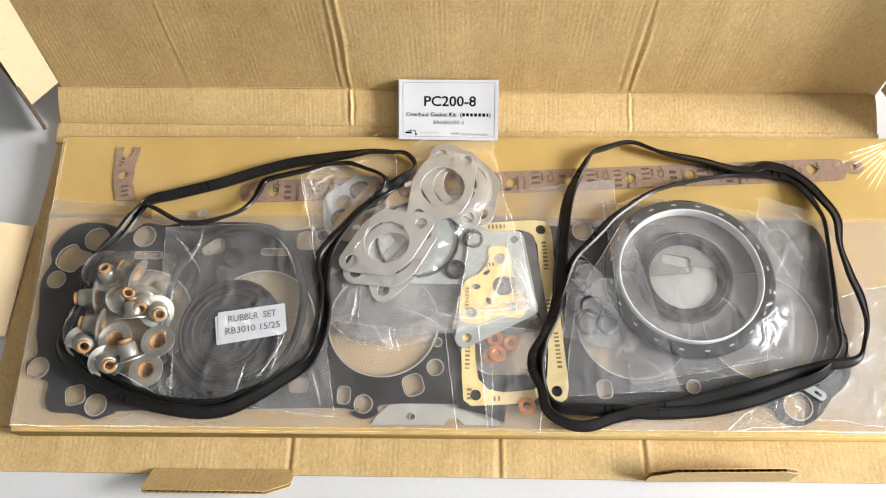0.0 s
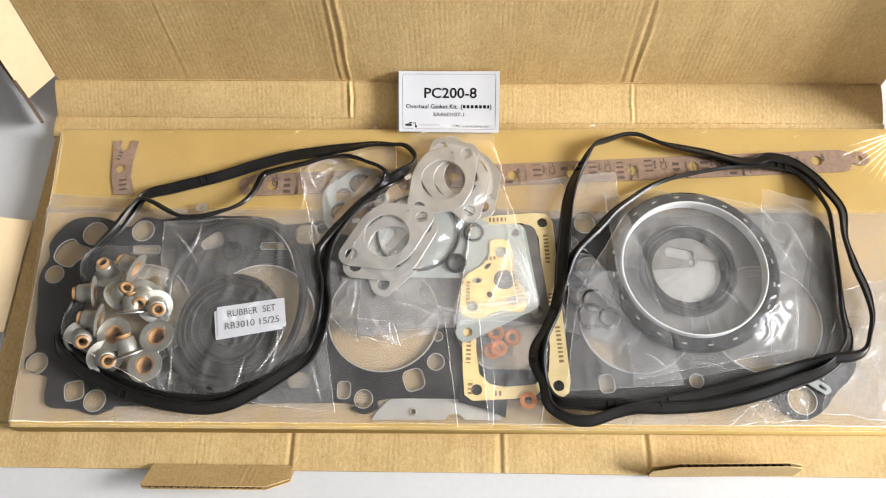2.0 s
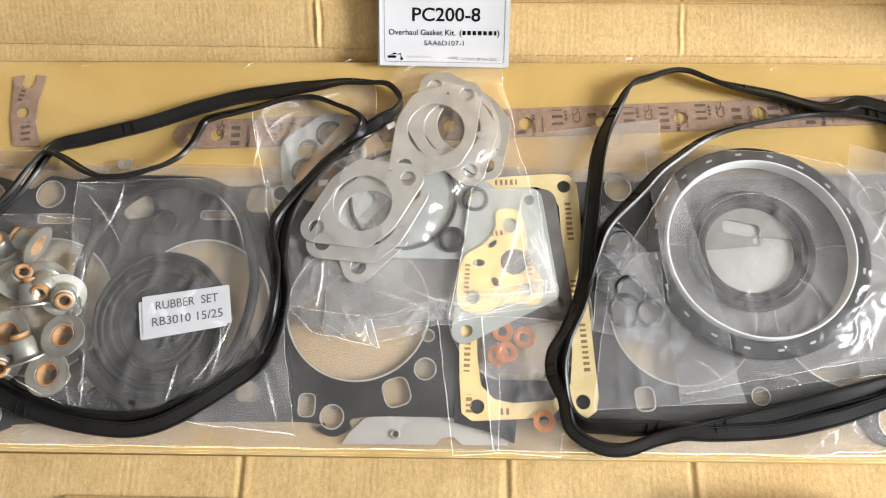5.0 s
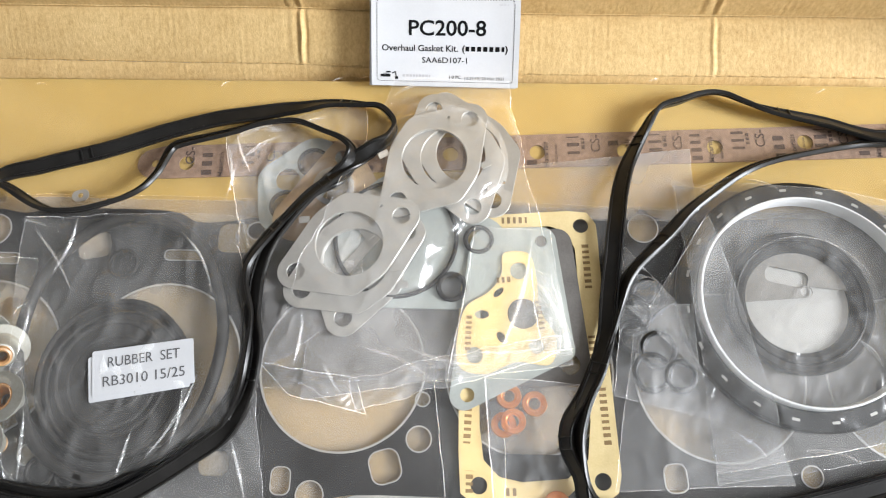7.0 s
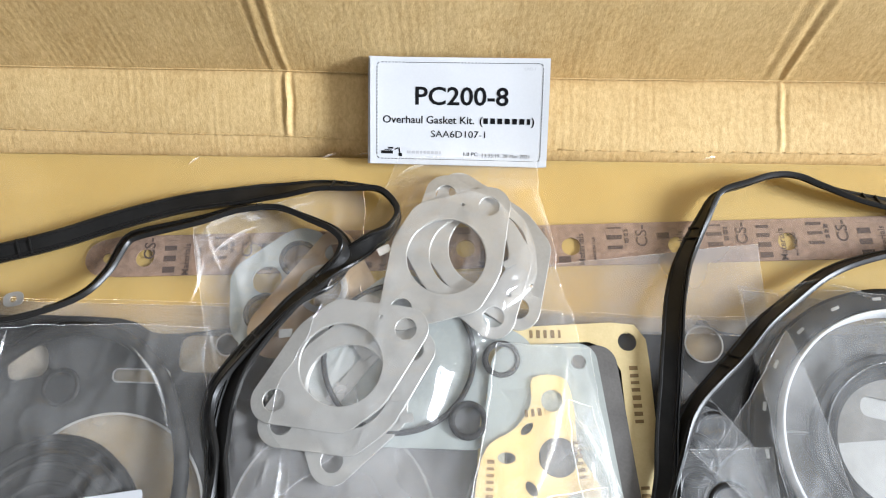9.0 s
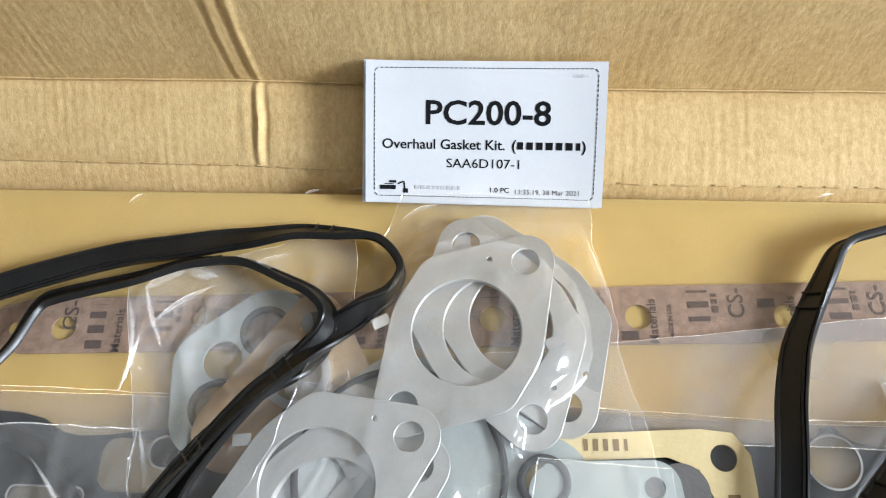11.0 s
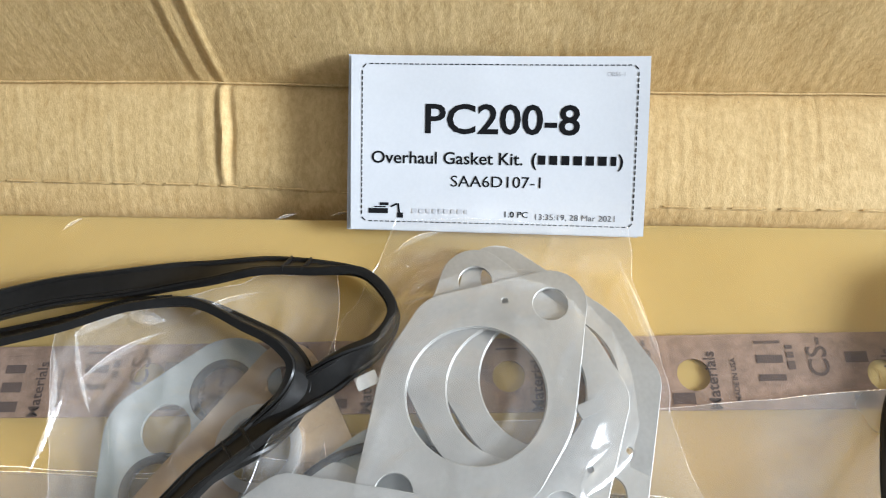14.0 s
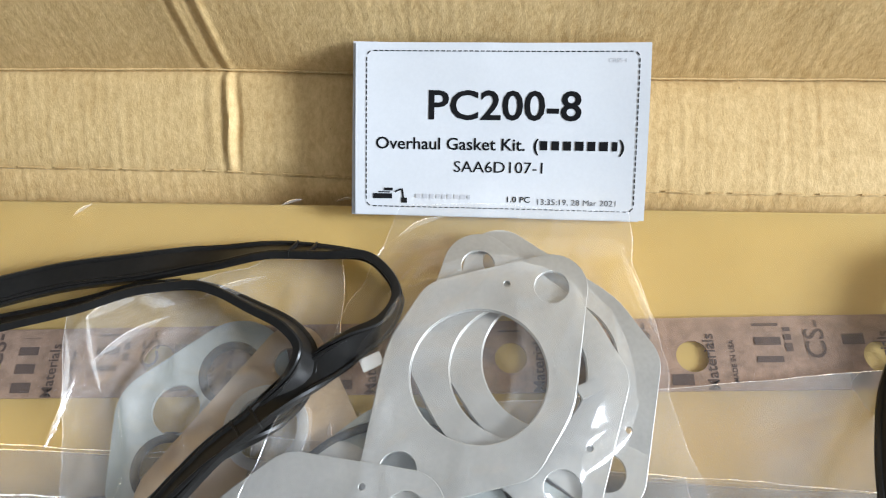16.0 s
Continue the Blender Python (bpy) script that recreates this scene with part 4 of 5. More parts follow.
for c in ((-0.152, 0.100, -0.176, 0.052, 0.003), (-0.160, 0.092, -0.163, 0.060, 0.002), (-0.186, 0.066, -0.192, 0.040, 0.0), (-0.252, 0.076, -0.250, 0.038, 0.001), (-0.270, 0.190, -0.238, 0.150, 0.002), (-0.284, 0.198, -0.262, 0.192, 0.001), (-0.243, 0.198, -0.252, 0.160, 0.003), (-0.128, 0.062, -0.118, 0.030, 0.0), (-0.262, 0.140, -0.266, 0.100, 0.002), (-0.175, 0.190, -0.150, 0.150, 0.004)):
    crease(rub_bag, *c[:4], rub_hill, 0.0010, 0.0020, c[4])
note = thing("paper_sticker", "white paper sticker with printed serif words", "label")
note.matrix_world = pose(-0.1848, 0.1022, 0.0418, 0, 1.5, 9.6)
part("sticker", plate(rounded(0.0008, 0.0008, 0.0600, 0.0270, 0.0012), (), 0.0002), PAPER, note)
part("sticker", lift(plate(rounded(-0.0020, -0.0016, 0.0590, 0.0270, 0.0012), (), 0.0002), z=-0.0004, turn=1.5), PAPER, note)
lettering("print", "RUBBER  SET", 0.0012, 0.0062, 0.0004, 0.0060, INK_GREY, note, 0.0, 0, 0.0425)
lettering("print", "RB3010 15/25", 0.0012, -0.0050, 0.0004, 0.0060, INK_GREY, note, 0.0, 0, 0.0480)

# ---- yellow and grey gaskets by the centre ----
frame_gasket = thing("yellow_gasket", "yellow printed fibre gasket frame with corner holes", "gasket", m=pose(0, 0, 0))
outer = [(0.006, 0.206), (0.030, 0.2075), (0.070, 0.2105), (0.082, 0.2095), (0.0875, 0.202), (0.0885, 0.190), (0.0905, 0.14), (0.0945, 0.080), (0.0965, 0.050), (0.0945, 0.040), (0.087, 0.0345), (0.0775, 0.0375), (0.073, 0.044), (0.066, 0.0375), (0.048, 0.0345), (0.012, 0.0325), (0.005, 0.0375), (0.0035, 0.060), (0.002, 0.14)]
inner = [(0.018, 0.197), (0.058, 0.200), (0.069, 0.196), (0.074, 0.185), (0.0765, 0.14), (0.080, 0.080), (0.078, 0.058), (0.066, 0.047), (0.040, 0.0445), (0.027, 0.047), (0.018, 0.056), (0.0155, 0.075), (0.014, 0.14)]
Z1 = TOP + 0.0008
part("frame", lift(plate(outer, [inner, circle(0.0155, 0.042, 0.0048, 24), circle(0.086, 0.046, 0.0048, 24), circle(0.078, 0.2005, 0.0048, 24)], 0.0009), z=Z1), YELLOW, frame_gasket)
for x, y, turn, w in ((0.081, 0.173, -87, 0.030), (0.083, 0.120, -86, 0.020), (0.0885, 0.082, -86, 0.034), (0.0085, 0.075, -92, 0.020), (0.010, 0.044, 90, 0.012), (0.036, 0.2035, 2, 0.016), (0.034, 0.039, 2, 0.006)):
    bars("print_block", x, y, Z1 + 0.0010, w, 0.0042, INK_OCHRE, frame_gasket, turn, int(w * 1e4), word=0.45)
dark_gasket = thing("fibre_gasket", "dark grey fibre gasket sheet", "gasket", m=pose(0, 0, 0))
part("sheet", lift(plate(hull((0.062, 0.188, 0.010), (0.074, 0.108, 0.008), (0.045, 0.108, 0.010), (0.04, 0.18, 0.01)), [circle(0.069, 0.112, 0.006, 24), circle(0.055, 0.15, 0.012, 32)], 0.0008), z=Z1 + 0.0012), DARKFIBRE, dark_gasket)
low_gasket = thing("fibre_gasket", "dark coated plate gasket with a round opening", "gasket", m=pose(0, 0, 0))
part("sheet", lift(plate([(0.0, 0.0315), (0.022, 0.0260), (0.040, 0.0185), (0.043, 0.045), (0.06, 0.05), (0.062, 0.06), (0.02, 0.06), (0.002, 0.055)], (), 0.0007), z=TOP + 0.0001), COATED, low_gasket)
grey_gasket = thing("grey_gasket", "grey coated sheet gasket with round holes", "gasket", m=pose(0, 0, 0))
part("sheet", lift(plate(hull((0.0525, 0.189, 0.0095), (0.066, 0.120, 0.006), (0.006, 0.092, 0.0085), (0.02, 0.185, 0.012)), [circle(0.0525, 0.189, 0.0038, 20), circle(0.008, 0.0925, 0.0042, 20), circle(0.034, 0.140, 0.019, 40)], 0.0008), z=Z1 + 0.0022), GREYGREEN, grey_gasket)
small_yellow = thing("yellow_gasket", "small yellow fibre flange gasket with holes", "gasket", m=pose(0, 0, 0))
part("flange", lift(plate([tuple(p) for p in spline([(0.029, 0.185), (0.044, 0.1855), (0.0490, 0.172), (0.0510, 0.150), (0.0605, 0.133), (0.0570, 0.1165), (0.037, 0.1175), (0.019, 0.110), (0.004, 0.113), (0.001, 0.128), (0.006, 0.150), (0.020, 0.160), (0.028, 0.172)], 6)], [circle(0.0385, 0.174, 0.0055, 24), circle(0.041, 0.147, 0.0095, 32), circle(0.012, 0.121, 0.005, 20), circle(0.016, 0.146, 0.0045, 20, 0.6), circle(0.026, 0.160, 0.0040, 16, 0.5, 0.8), circle(0.028, 0.132, 0.0040, 16, 0.6, 2.2), circle(0.049, 0.127, 0.0045, 20)], 0.0009), y=-0.005, z=Z1 + 0.0034), YELLOW, small_yellow)
for x, y, turn, w in ((0.008, 0.129, -92, 0.022), (0.030, 0.163, 8, 0.010), (0.051, 0.141, -80, 0.018)):
    bars("print_block", x, y, Z1 + 0.0044, w, 0.0036, INK_OCHRE, small_yellow, turn, int(w * 1e4), word=0.45)

bag("milky bag round the yellow and grey gaskets", [(0.012, 0.197), (0.058, 0.196), (0.070, 0.112), (-0.004, 0.100)], lambda x, y: Z1 + 0.0048, 40, 50, 0.0010, 18.0, 24, 0.0015, FILM_PALE, 0.00012, FILM_MILK)

# ---- copper washers ----
for x, y, z in ((0.0325, 0.0925, 0.0), (0.0475, 0.0885, 0.0), (0.0295, 0.0760, 0.0), (0.0350, 0.0780, 0.0016), (0.0595, 0.0330, 0.0)):
    w = thing("copper_washer", "round flat copper sealing washer", "washer", "copper washers", m=pose(x, y, Z1 + 0.0014 + z, 3 if z else 0, 0, x * 4000))
    part("washer", lathe([(0.0072, 0.0002), (0.0074, 0.0008), (0.0070, 0.0015), (0.0046, 0.0015), (0.0041, 0.0011), (0.0034, 0.0011), (0.0034, 0.0003), (0.0044, 0.0), (0.0070, 0.0)], 32), COPPER, w, "", True)
flat_hill = bumps(Z1 + 0.0032, [(0.037, 0.084, 0.02, 0.0022)])
bag("flat clear bag with copper washers", [(0.018, 0.103), (0.080, 0.100), (0.070, 0.010), (0.026, 0.013)], flat_hill, 40, 60, 0.0010, 20.0, 21, 0.001, FILM_MILK, 0.00018, FILM_MILK)
bag("flat clear bag with a dark gasket", [(-0.012, 0.100), (0.030, 0.102), (0.030, 0.012), (0.000, 0.010)], lambda x, y: Z1 + 0.0018, 30, 60, 0.0008, 20.0, 22, 0.001, FILM_BAG)

# ---- grey-green gaskets and steel flange gaskets ----
Z2 = TOP + 0.0015
Z3 = B + 0.0036
oil = thing("grey_gasket", "grey-green coated gasket with three holes and black seals", "gasket", m=pose(0, 0, 0))
part("plate", lift(plate(hull((-0.0955, 0.244, 0.0175), (-0.114, 0.209, 0.0165), (-0.119, 0.230, 0.014)), [circle(-0.0970, 0.2435, 0.0105, 36), circle(-0.1130, 0.2310, 0.0080, 32), circle(-0.1130, 0.2125, 0.0105, 36)], 0.0014), z=Z3), GREYGREEN, oil)
for x, y in ((-0.0970, 0.2435), (-0.1130, 0.2125)):
    part("seal_bead", lift(torus(0.0100, 0.0017, 36, 8), x, y, Z3 - 0.0017), RUBBER_MATT, oil, "black rubber bead", True, 180)
tan = thing("tan_gasket", "tan gasket with a steel-rimmed hole", "gasket", m=pose(0, 0, 0))
part("plate", lift(plate(hull((-0.077, 0.249, 0.011), (-0.105, 0.203, 0.015), (-0.062, 0.225, 0.010)), [circle(-0.0775, 0.247, 0.0052, 24), circle(-0.082, 0.226, 0.0105, 36)], 0.001), z=Z3 + 0.0016), TAN, tan)
part("rim", lift(lathe([(0.0135, 0.0), (0.0135, 0.0012), (0.0118, 0.0017), (0.0102, 0.0014), (0.0102, 0.0)], 40), -0.082, 0.226, Z3 + 0.0026), STEEL, tan, "steel rim", True)
cooler = thing("grey_gasket", "grey-green plate gasket with black ring seals", "gasket", m=pose(0, 0, 0))
part("plate", lift(plate(hull((0.0145, 0.189, 0.0165), (0.012, 0.170, 0.017), (-0.002, 0.158, 0.0135), (-0.062, 0.158, 0.0130), (-0.070, 0.19, 0.02), (-0.04, 0.215, 0.02)), [circle(0.0135, 0.1895, 0.0075, 32), circle(0.0125, 0.170, 0.0066, 32), circle(-0.0028, 0.1585, 0.0078, 32)], 0.0014), z=Z2 - 0.0009), GREYGREEN, cooler)
part("ring_seal", lift(torus(0.0385, 0.0014, 72, 8), -0.0390, 0.1900, Z2 + 0.0002), RUBBER_MATT, cooler, "black ring seal", True, 180)
for x, y in ((0.0135, 0.1895), (-0.0028, 0.1585)):
    part("ring_seal", lift(torus(0.0082, 0.0016, 36, 8), x, y, Z2 + 0.0002), RUBBER_MATT, cooler, "black ring seal", True, 180)


def flange_gasket(x, y, z, turn, roll=0.0, tabs=True):
    ob = thing("steel_flange_gasket", "thin bare steel flange gasket with two bolt ears", "gasket", "steel flange gaskets", m=pose(x, y, z, 0, roll, turn))
    for k in range(2):
        out = hull((0, 0, 0.0302 - 0.0004 * k), (0.0375, 0, 0.0112), (-0.0375, 0, 0.0112), (0.010, 0.0195, 0.012), (-0.010, -0.0195, 0.012))
        cuts = [circle(0, 0, 0.0212 + 0.0003 * k, 64), circle(0.0372, 0, 0.0057, 28), circle(-0.0372, 0, 0.0057, 28), circle(0.0290, 0.0118, 0.0012, 12)]
        part("layer", lift(plate(out, cuts, 0.0006, 0.00014), z=0.0008 * k), STEEL, ob)
    for tx, ty, a in ((0.018, -0.0285, -25), (-0.018, 0.0285, 155)) if tabs else ():
        part("rivet_tab", lift(box(-0.0035, 0.0035, -0.0022, 0.0022, 0.0, 0.0009, 0.0002), tx, ty, 0.0, a), STEEL, ob)
    return ob


for args in ((0.0060, 0.2500, Z2 + 0.0002, -64, 0.0, False), (-0.0040, 0.2460, Z2 + 0.0020, -69, 0.3), (-0.0160, 0.2435, Z2 + 0.0044, 52.5, 0.5),
             (-0.0630, 0.1740, Z2 + 0.0012, 81, 0.3), (-0.0635, 0.1735, Z2 + 0.0032, 31.5, 0.6), (-0.0675, 0.1840, Z2 + 0.0060, 30.3, -1.0)):
    flange_gasket(*args)
spare = thing("steel_clip", "folded bare steel strip under the gaskets", "metal strip", m=pose(-0.060, 0.181, Z2 + 0.0006, 0, 0, 52))
part("strip", box(-0.020, 0.020, -0.0035, 0.0035, 0.0, 0.0007, 0.0002), STEEL, spare)
part("lug", lift(box(-0.010, 0.010, -0.003, 0.003, 0.0, 0.0007, 0.0002), 0.012, 0.010, 0.0008, 75), STEEL, spare)

bag("milky back sheet of the steel gasket bag", [(-0.086, 0.224), (0.046, 0.216), (0.060, 0.112), (-0.092, 0.088)], lambda x, y: TOP + 0.0002, 40, 40, 0.0002, 12.0, 71, 0.002, FILM_BACK)
bag("milky upper end of the head gasket bag", [(-0.060, 0.231), (0.152, 0.2565), (0.152, 0.206), (-0.060, 0.206)], lambda x, y: B + 0.0046, 50, 16, 0.0008, 14.0, 73, 0.0010, FILM_BACK, 0.00012, FILM_MILK)
bag("milky upper edge of the head gasket bag", [(-0.400, 0.232), (-0.300, 0.226), (-0.300, 0.212), (-0.402, 0.212)], lambda x, y: B + 0.0046, 30, 8, 0.0014, 20.0, 74, 0.0016, FILM_BACK, 0.00012, FILM_MILK)
hill = bumps(B + 0.0058, [(-0.012, 0.2435, 0.032, 0.0128), (-0.062, 0.1845, 0.042, 0.0128), (-0.028, 0.212, 0.028, 0.0125), (0.010, 0.170, 0.045, 0.0062), (0.030, 0.135, 0.040, 0.0052), (-0.03, 0.150, 0.045, 0.0056)])


def header_hill(x, y):
    k = max(0.0, (y - 0.285) / 0.016)
    low = max(0.0, min(1.0, (0.118 - y) / 0.03))
    return max(hill(x, y) - 0.003 * low, B + 0.0035 + 0.0095 * min(1.0, k))


main_bag = bag("clear polythene bag holding the steel gaskets under the label", [(-0.046, 0.303), (0.032, 0.301), (0.070, 0.118), (-0.126, 0.092)], header_hill, 90, 110, 0.0018, 20.0, 31, 0.003, FILM_HEADER, 0.00008, FILM_MILK)
left_bag = bag("crumpled clear bag with the grey-green gasket", [(-0.160, 0.266), (-0.064, 0.286), (-0.058, 0.150), (-0.116, 0.104)], (lambda x, y: B + 0.0058 + 0.0022 * max(0.0, min(1.0, (0.222 - y) / 0.02)) + (0.0020 if math.hypot(x + 0.088, y - 0.224) < 0.02 else 0.0)), 60, 80, 0.0022, 26.0, 33, 0.004, FILM_BROWN, 0.00014, FILM_MILK)

bag("crumpled folded lower edge of a clear bag", [(-0.116, 0.108), (-0.058, 0.101), (-0.050, 0.079), (-0.098, 0.090)], lambda x, y: TOP + 0.0035, 50, 30, 0.0042, 42.0, 61, 0.003, FILM_MILK)
bag("folded bottom edge of the gasket bag", [(-0.062, 0.100), (0.062, 0.130), (0.064, 0.117), (-0.056, 0.081)], lambda x, y: Z1 + 0.0058, 80, 16, 0.0026, 40.0, 62, 0.003, FILM_MILK)
left_hill = (lambda x, y: B + 0.0058 + 0.0022 * max(0.0, min(1.0, (0.222 - y) / 0.02)) + (0.0020 if math.hypot(x + 0.088, y - 0.224) < 0.02 else 0.0))
for c in ((-0.157, 0.262, -0.126, 0.270, 0.002), (-0.156, 0.256, -0.150, 0.222, 0.002), (-0.150, 0.262, -0.138, 0.235, -0.001), (-0.144, 0.245, -0.120, 0.262, 0.002), (-0.140, 0.205, -0.128, 0.170, 0.0), (-0.112, 0.268, -0.090, 0.277, 0.001), (-0.148, 0.240, -0.152, 0.215, 0.0)):
    crease(left_bag, *c[:4], left_hill, 0.0009, 0.0018, c[4])
for c in ((-0.150, 0.260, -0.134, 0.268, 0.001, 0.0020), (-0.134, 0.268, -0.120, 0.266, 0.0, 0.0022)):
    crease(left_bag, *c[:4], left_hill, c[5], 0.0030, c[4])
for c in ((0.047, 0.190, 0.024, 0.112, 0.004), (0.052, 0.160, 0.066, 0.126, 0.002), (-0.060, 0.120, -0.010, 0.100, 0.003), (-0.080, 0.110, -0.066, 0.088, 0.0), (-0.100, 0.100, -0.074, 0.086, 0.002), (0.030, 0.290, 0.040, 0.260, 0.0), (-0.045, 0.292, -0.030, 0.298, 0.001), (-0.030, 0.120, 0.020, 0.110, -0.003), (-0.094, 0.140, -0.098, 0.108, 0.001), (0.010, 0.118, 0.056, 0.122, -0.002)):
    crease(main_bag, *c[:4], header_hill, 0.0010, 0.0020, c[4])
bag("shiny wrinkled side of the gasket bag", [(0.046, 0.170), (0.058, 0.166), (0.071, 0.122), (0.052, 0.118)], lambda x, y: Z1 + 0.0060, 20, 40, 0.0022, 40.0, 64, 0.002, FILM_MILK)

# ---- the printed label on the bag ----
lx, ly = Vector((0.0997, 0.0012, -0.0035)).normalized(), Vector((0.0, 0.0500, 0.0305)).normalized()
lz = lx.cross(ly).normalized()
ly = lz.cross(lx)
LABEL = Matrix((( *[v.x for v in (lx, ly, lz)], -0.0108), (*[v.y for v in (lx, ly, lz)], 0.3270), (*[v.z for v in (lx, ly, lz)], 0.0452), (0, 0, 0, 1)))
card = thing("printed_label", "white printed paper label with a dashed border", "label")


def curl(x, y):
    return 0.0014 * (abs(x) / 0.05) ** 3 - 0.0008 * (y / 0.03) ** 2 * (1 if x > 0 else 0.4)


def label_face(x, y):
    skew = 0.0010 * x / 0.05 * (1 if y < 0 else 0)
    return LABEL @ Vector((x, y * (1 + 0.012 * x / 0.05), curl(x, y)))


part("paper", sheet(label_face, -0.0500, 0.0500, 24, -0.0297, 0.0297, 14, 0.0003), PAPER, card, "white paper", True, 60)


def back_label_face(x, y):
    return LABEL @ (pose(-0.0013, -0.0004, -0.0012, 0, 0, -0.5) @ Vector((x, y, 0.8 * curl(x, y))))


part("backing_sheet", sheet(back_label_face, -0.0500, 0.0500, 24, -0.0297, 0.0297, 14, 0.0003), PAPER, card, "second sheet behind the label", True, 60)


def printed(ob):
    """Lays flat print on the curled face of the label."""
    for v in ob.data.vertices:
        x, y, z = v.co
        v.co = LABEL @ Vector((x, y * (1 + 0.012 * x / 0.05), curl(x, y) + 0.00018 + z))
    return ob


printed(lettering("print", "PC200-8", 0.0010, 0.0080, 0, 0.0098, INK, card, 0.00022, 0, 0.0522))
printed(lettering("print", "Overhaul Gasket Kit.", -0.0172, -0.0049, 0, 0.0041, INK, card, 0.00007, 0, 0.0514))
printed(lettering("print", "(", 0.0122, -0.0049, 0, 0.0041, INK, card, 0.00012))
printed(lettering("print", ")", 0.0415, -0.0049, 0, 0.0041, INK, card, 0.00012))
printed(bars("print_block", 0.0268, -0.0048, 0, 0.0262, 0.0031, INK, card, 0, 5, word=0.72))
printed(lettering("print", "SAA6D107-1", 0.0, -0.0127, 0, 0.0038, INK, card, 0.0, 0, 0.0306))
printed(lettering("print", "1.0 PC", 0.0066, -0.0236, 0, 0.0020, INK, card, 0.00002, 0, 0.0079))
printed(lettering("print", "13:35:19, 28 Mar 2021", 0.0268, -0.0242, 0, 0.0020, INK_GREY, card, 0.0, 0, 0.0268))
printed(lettering("print", "CR55-1", 0.0390, 0.0238, 0, 0.0014, INK_PALE, card, 0.0, 0, 0.0059))
printed(bars("print_block", -0.0195, -0.0230, 0, 0.0190, 0.0016, INK_PALE, card, 0, 6, word=0.9))
logo = bmesh.new()
for x, y, w, h, a in ((-0.0405, -0.0232, 0.0066, 0.0018, 0), (-0.0400, -0.0218, 0.0040, 0.0004, 0), (-0.0385, -0.0208, 0.0030, 0.0010, 0), (-0.0352, -0.0212, 0.0024, 0.0006, 25), (-0.0335, -0.0222, 0.0006, 0.0034, 8), (-0.0330, -0.0246, 0.0020, 0.0018, 0)):
    bmesh.ops.create_cube(logo, size=1, matrix=pose(x, y, 0, 0, 0, a) @ Matrix.Diagonal((w, h, 0.0001, 1)))
printed(part("emblem", logo, INK, card, "small plain black emblem"))
dashes = bmesh.new()
nx, ny, hw, hh = 46, 26, 0.0462, 0.0268
for i in range(nx):
    for s in (-1, 1):
        bmesh.ops.create_cube(dashes, size=1, matrix=pose(-hw + 0.002 + (2 * hw - 0.004) * (i + 0.5) / nx, s * hh, 0) @ Matrix.Diagonal((0.0013, 0.00032, 0.0001, 1)))
for i in range(ny):
    for s in (-1, 1):
        bmesh.ops.create_cube(dashes, size=1, matrix=pose(s * hw, -hh + 0.002 + (2 * hh - 0.004) * (i + 0.5) / ny, 0) @ Matrix.Diagonal((0.00032, 0.0013, 0.0001, 1)))
for sx in (-1, 1):
    for sy in (-1, 1):
        bmesh.ops.create_cube(dashes, size=1, matrix=pose(sx * (hw - 0.0007), sy * (hh - 0.0007), 0, 0, 0, -45 * sx * sy) @ Matrix.Diagonal((0.0016, 0.00032, 0.0001, 1)))
printed(part("dashed_border", dashes, INK, card))

# ---- crankshaft seals on the far side ----
CS = (0.2115, 0.1530)
seal = thing("crankshaft_seal", "large black rubber crankshaft seal with a white inner ring", "oil seal", m=pose(*CS, TOP + 0.0008))
part("rubber_body", lathe([(0.0775, 0.0), (0.0778, 0.0040), (0.0762, 0.0056), (0.0668, 0.0062), (0.0655, 0.0050), (0.0653, 0.0)], 96), RUBBER, seal, "black rubber body", True)
part("white_ring", lathe([(0.0652, 0.0012), (0.0652, 0.0108), (0.0648, 0.0115), (0.0640, 0.0115), (0.0635, 0.0108), (0.0633, 0.0050), (0.0630, 0.0012)], 96), PTFE, seal, "white plastic ring", True)
for k in range(20):
    a = 2 * math.pi * (k + 0.3) / 20
    part("notch", lift(box(-0.0022, 0.0022, -0.0008, 0.0008, 0.0, 0.0006, 0.0002), 0.0718 * math.cos(a), 0.0718 * math.sin(a), 0.0058, math.degrees(a) + 90), STEEL, seal, "pale moulded notch")
hub = thing("oil_seal", "smaller black dished rubber oil seal", "oil seal", m=pose(0.2070, 0.1525, TOP + 0.0010))
part("dish", lathe([(0.0440, 0.0), (0.0440, 0.0050), (0.0425, 0.0064), (0.0340, 0.0058), (0.0318, 0.0034), (0.0310, 0.0)], 72), RUBBER_MATT, hub, "black dished rubber", True)
part("web", lift(plate(circle(0, 0, 0.0316, 48), [circle(0.006, 0.007, 0.0036, 20), rounded(-0.005, 0.016, 0.026, 0.010, 0.004, -0.2)], 0.0010), z=0.0014), DULL_WEB, hub, "dull web with a small hole")
# added disc; its pale colour makes the slot in the web look lit
part("liner", plate(circle(0, 0, 0.0305, 48), (), 0.0008), STEEL_DULL, hub, "pale disc added under the web to brighten its slot")
part("groove", lift(torus(0.0380, 0.0009, 64, 6), z=0.0052), RUBBER, hub, "", True, 180)


def ring_hill(x, y):
    """The bag is stretched flat over the white ring and slopes down outside it."""
    k = min(1.0, max(0.0, (0.098 - math.hypot(x - CS[0], y - CS[1])) / 0.032))
    return TOP + 0.0020 + 0.0112 * k * k * (3 - 2 * k)


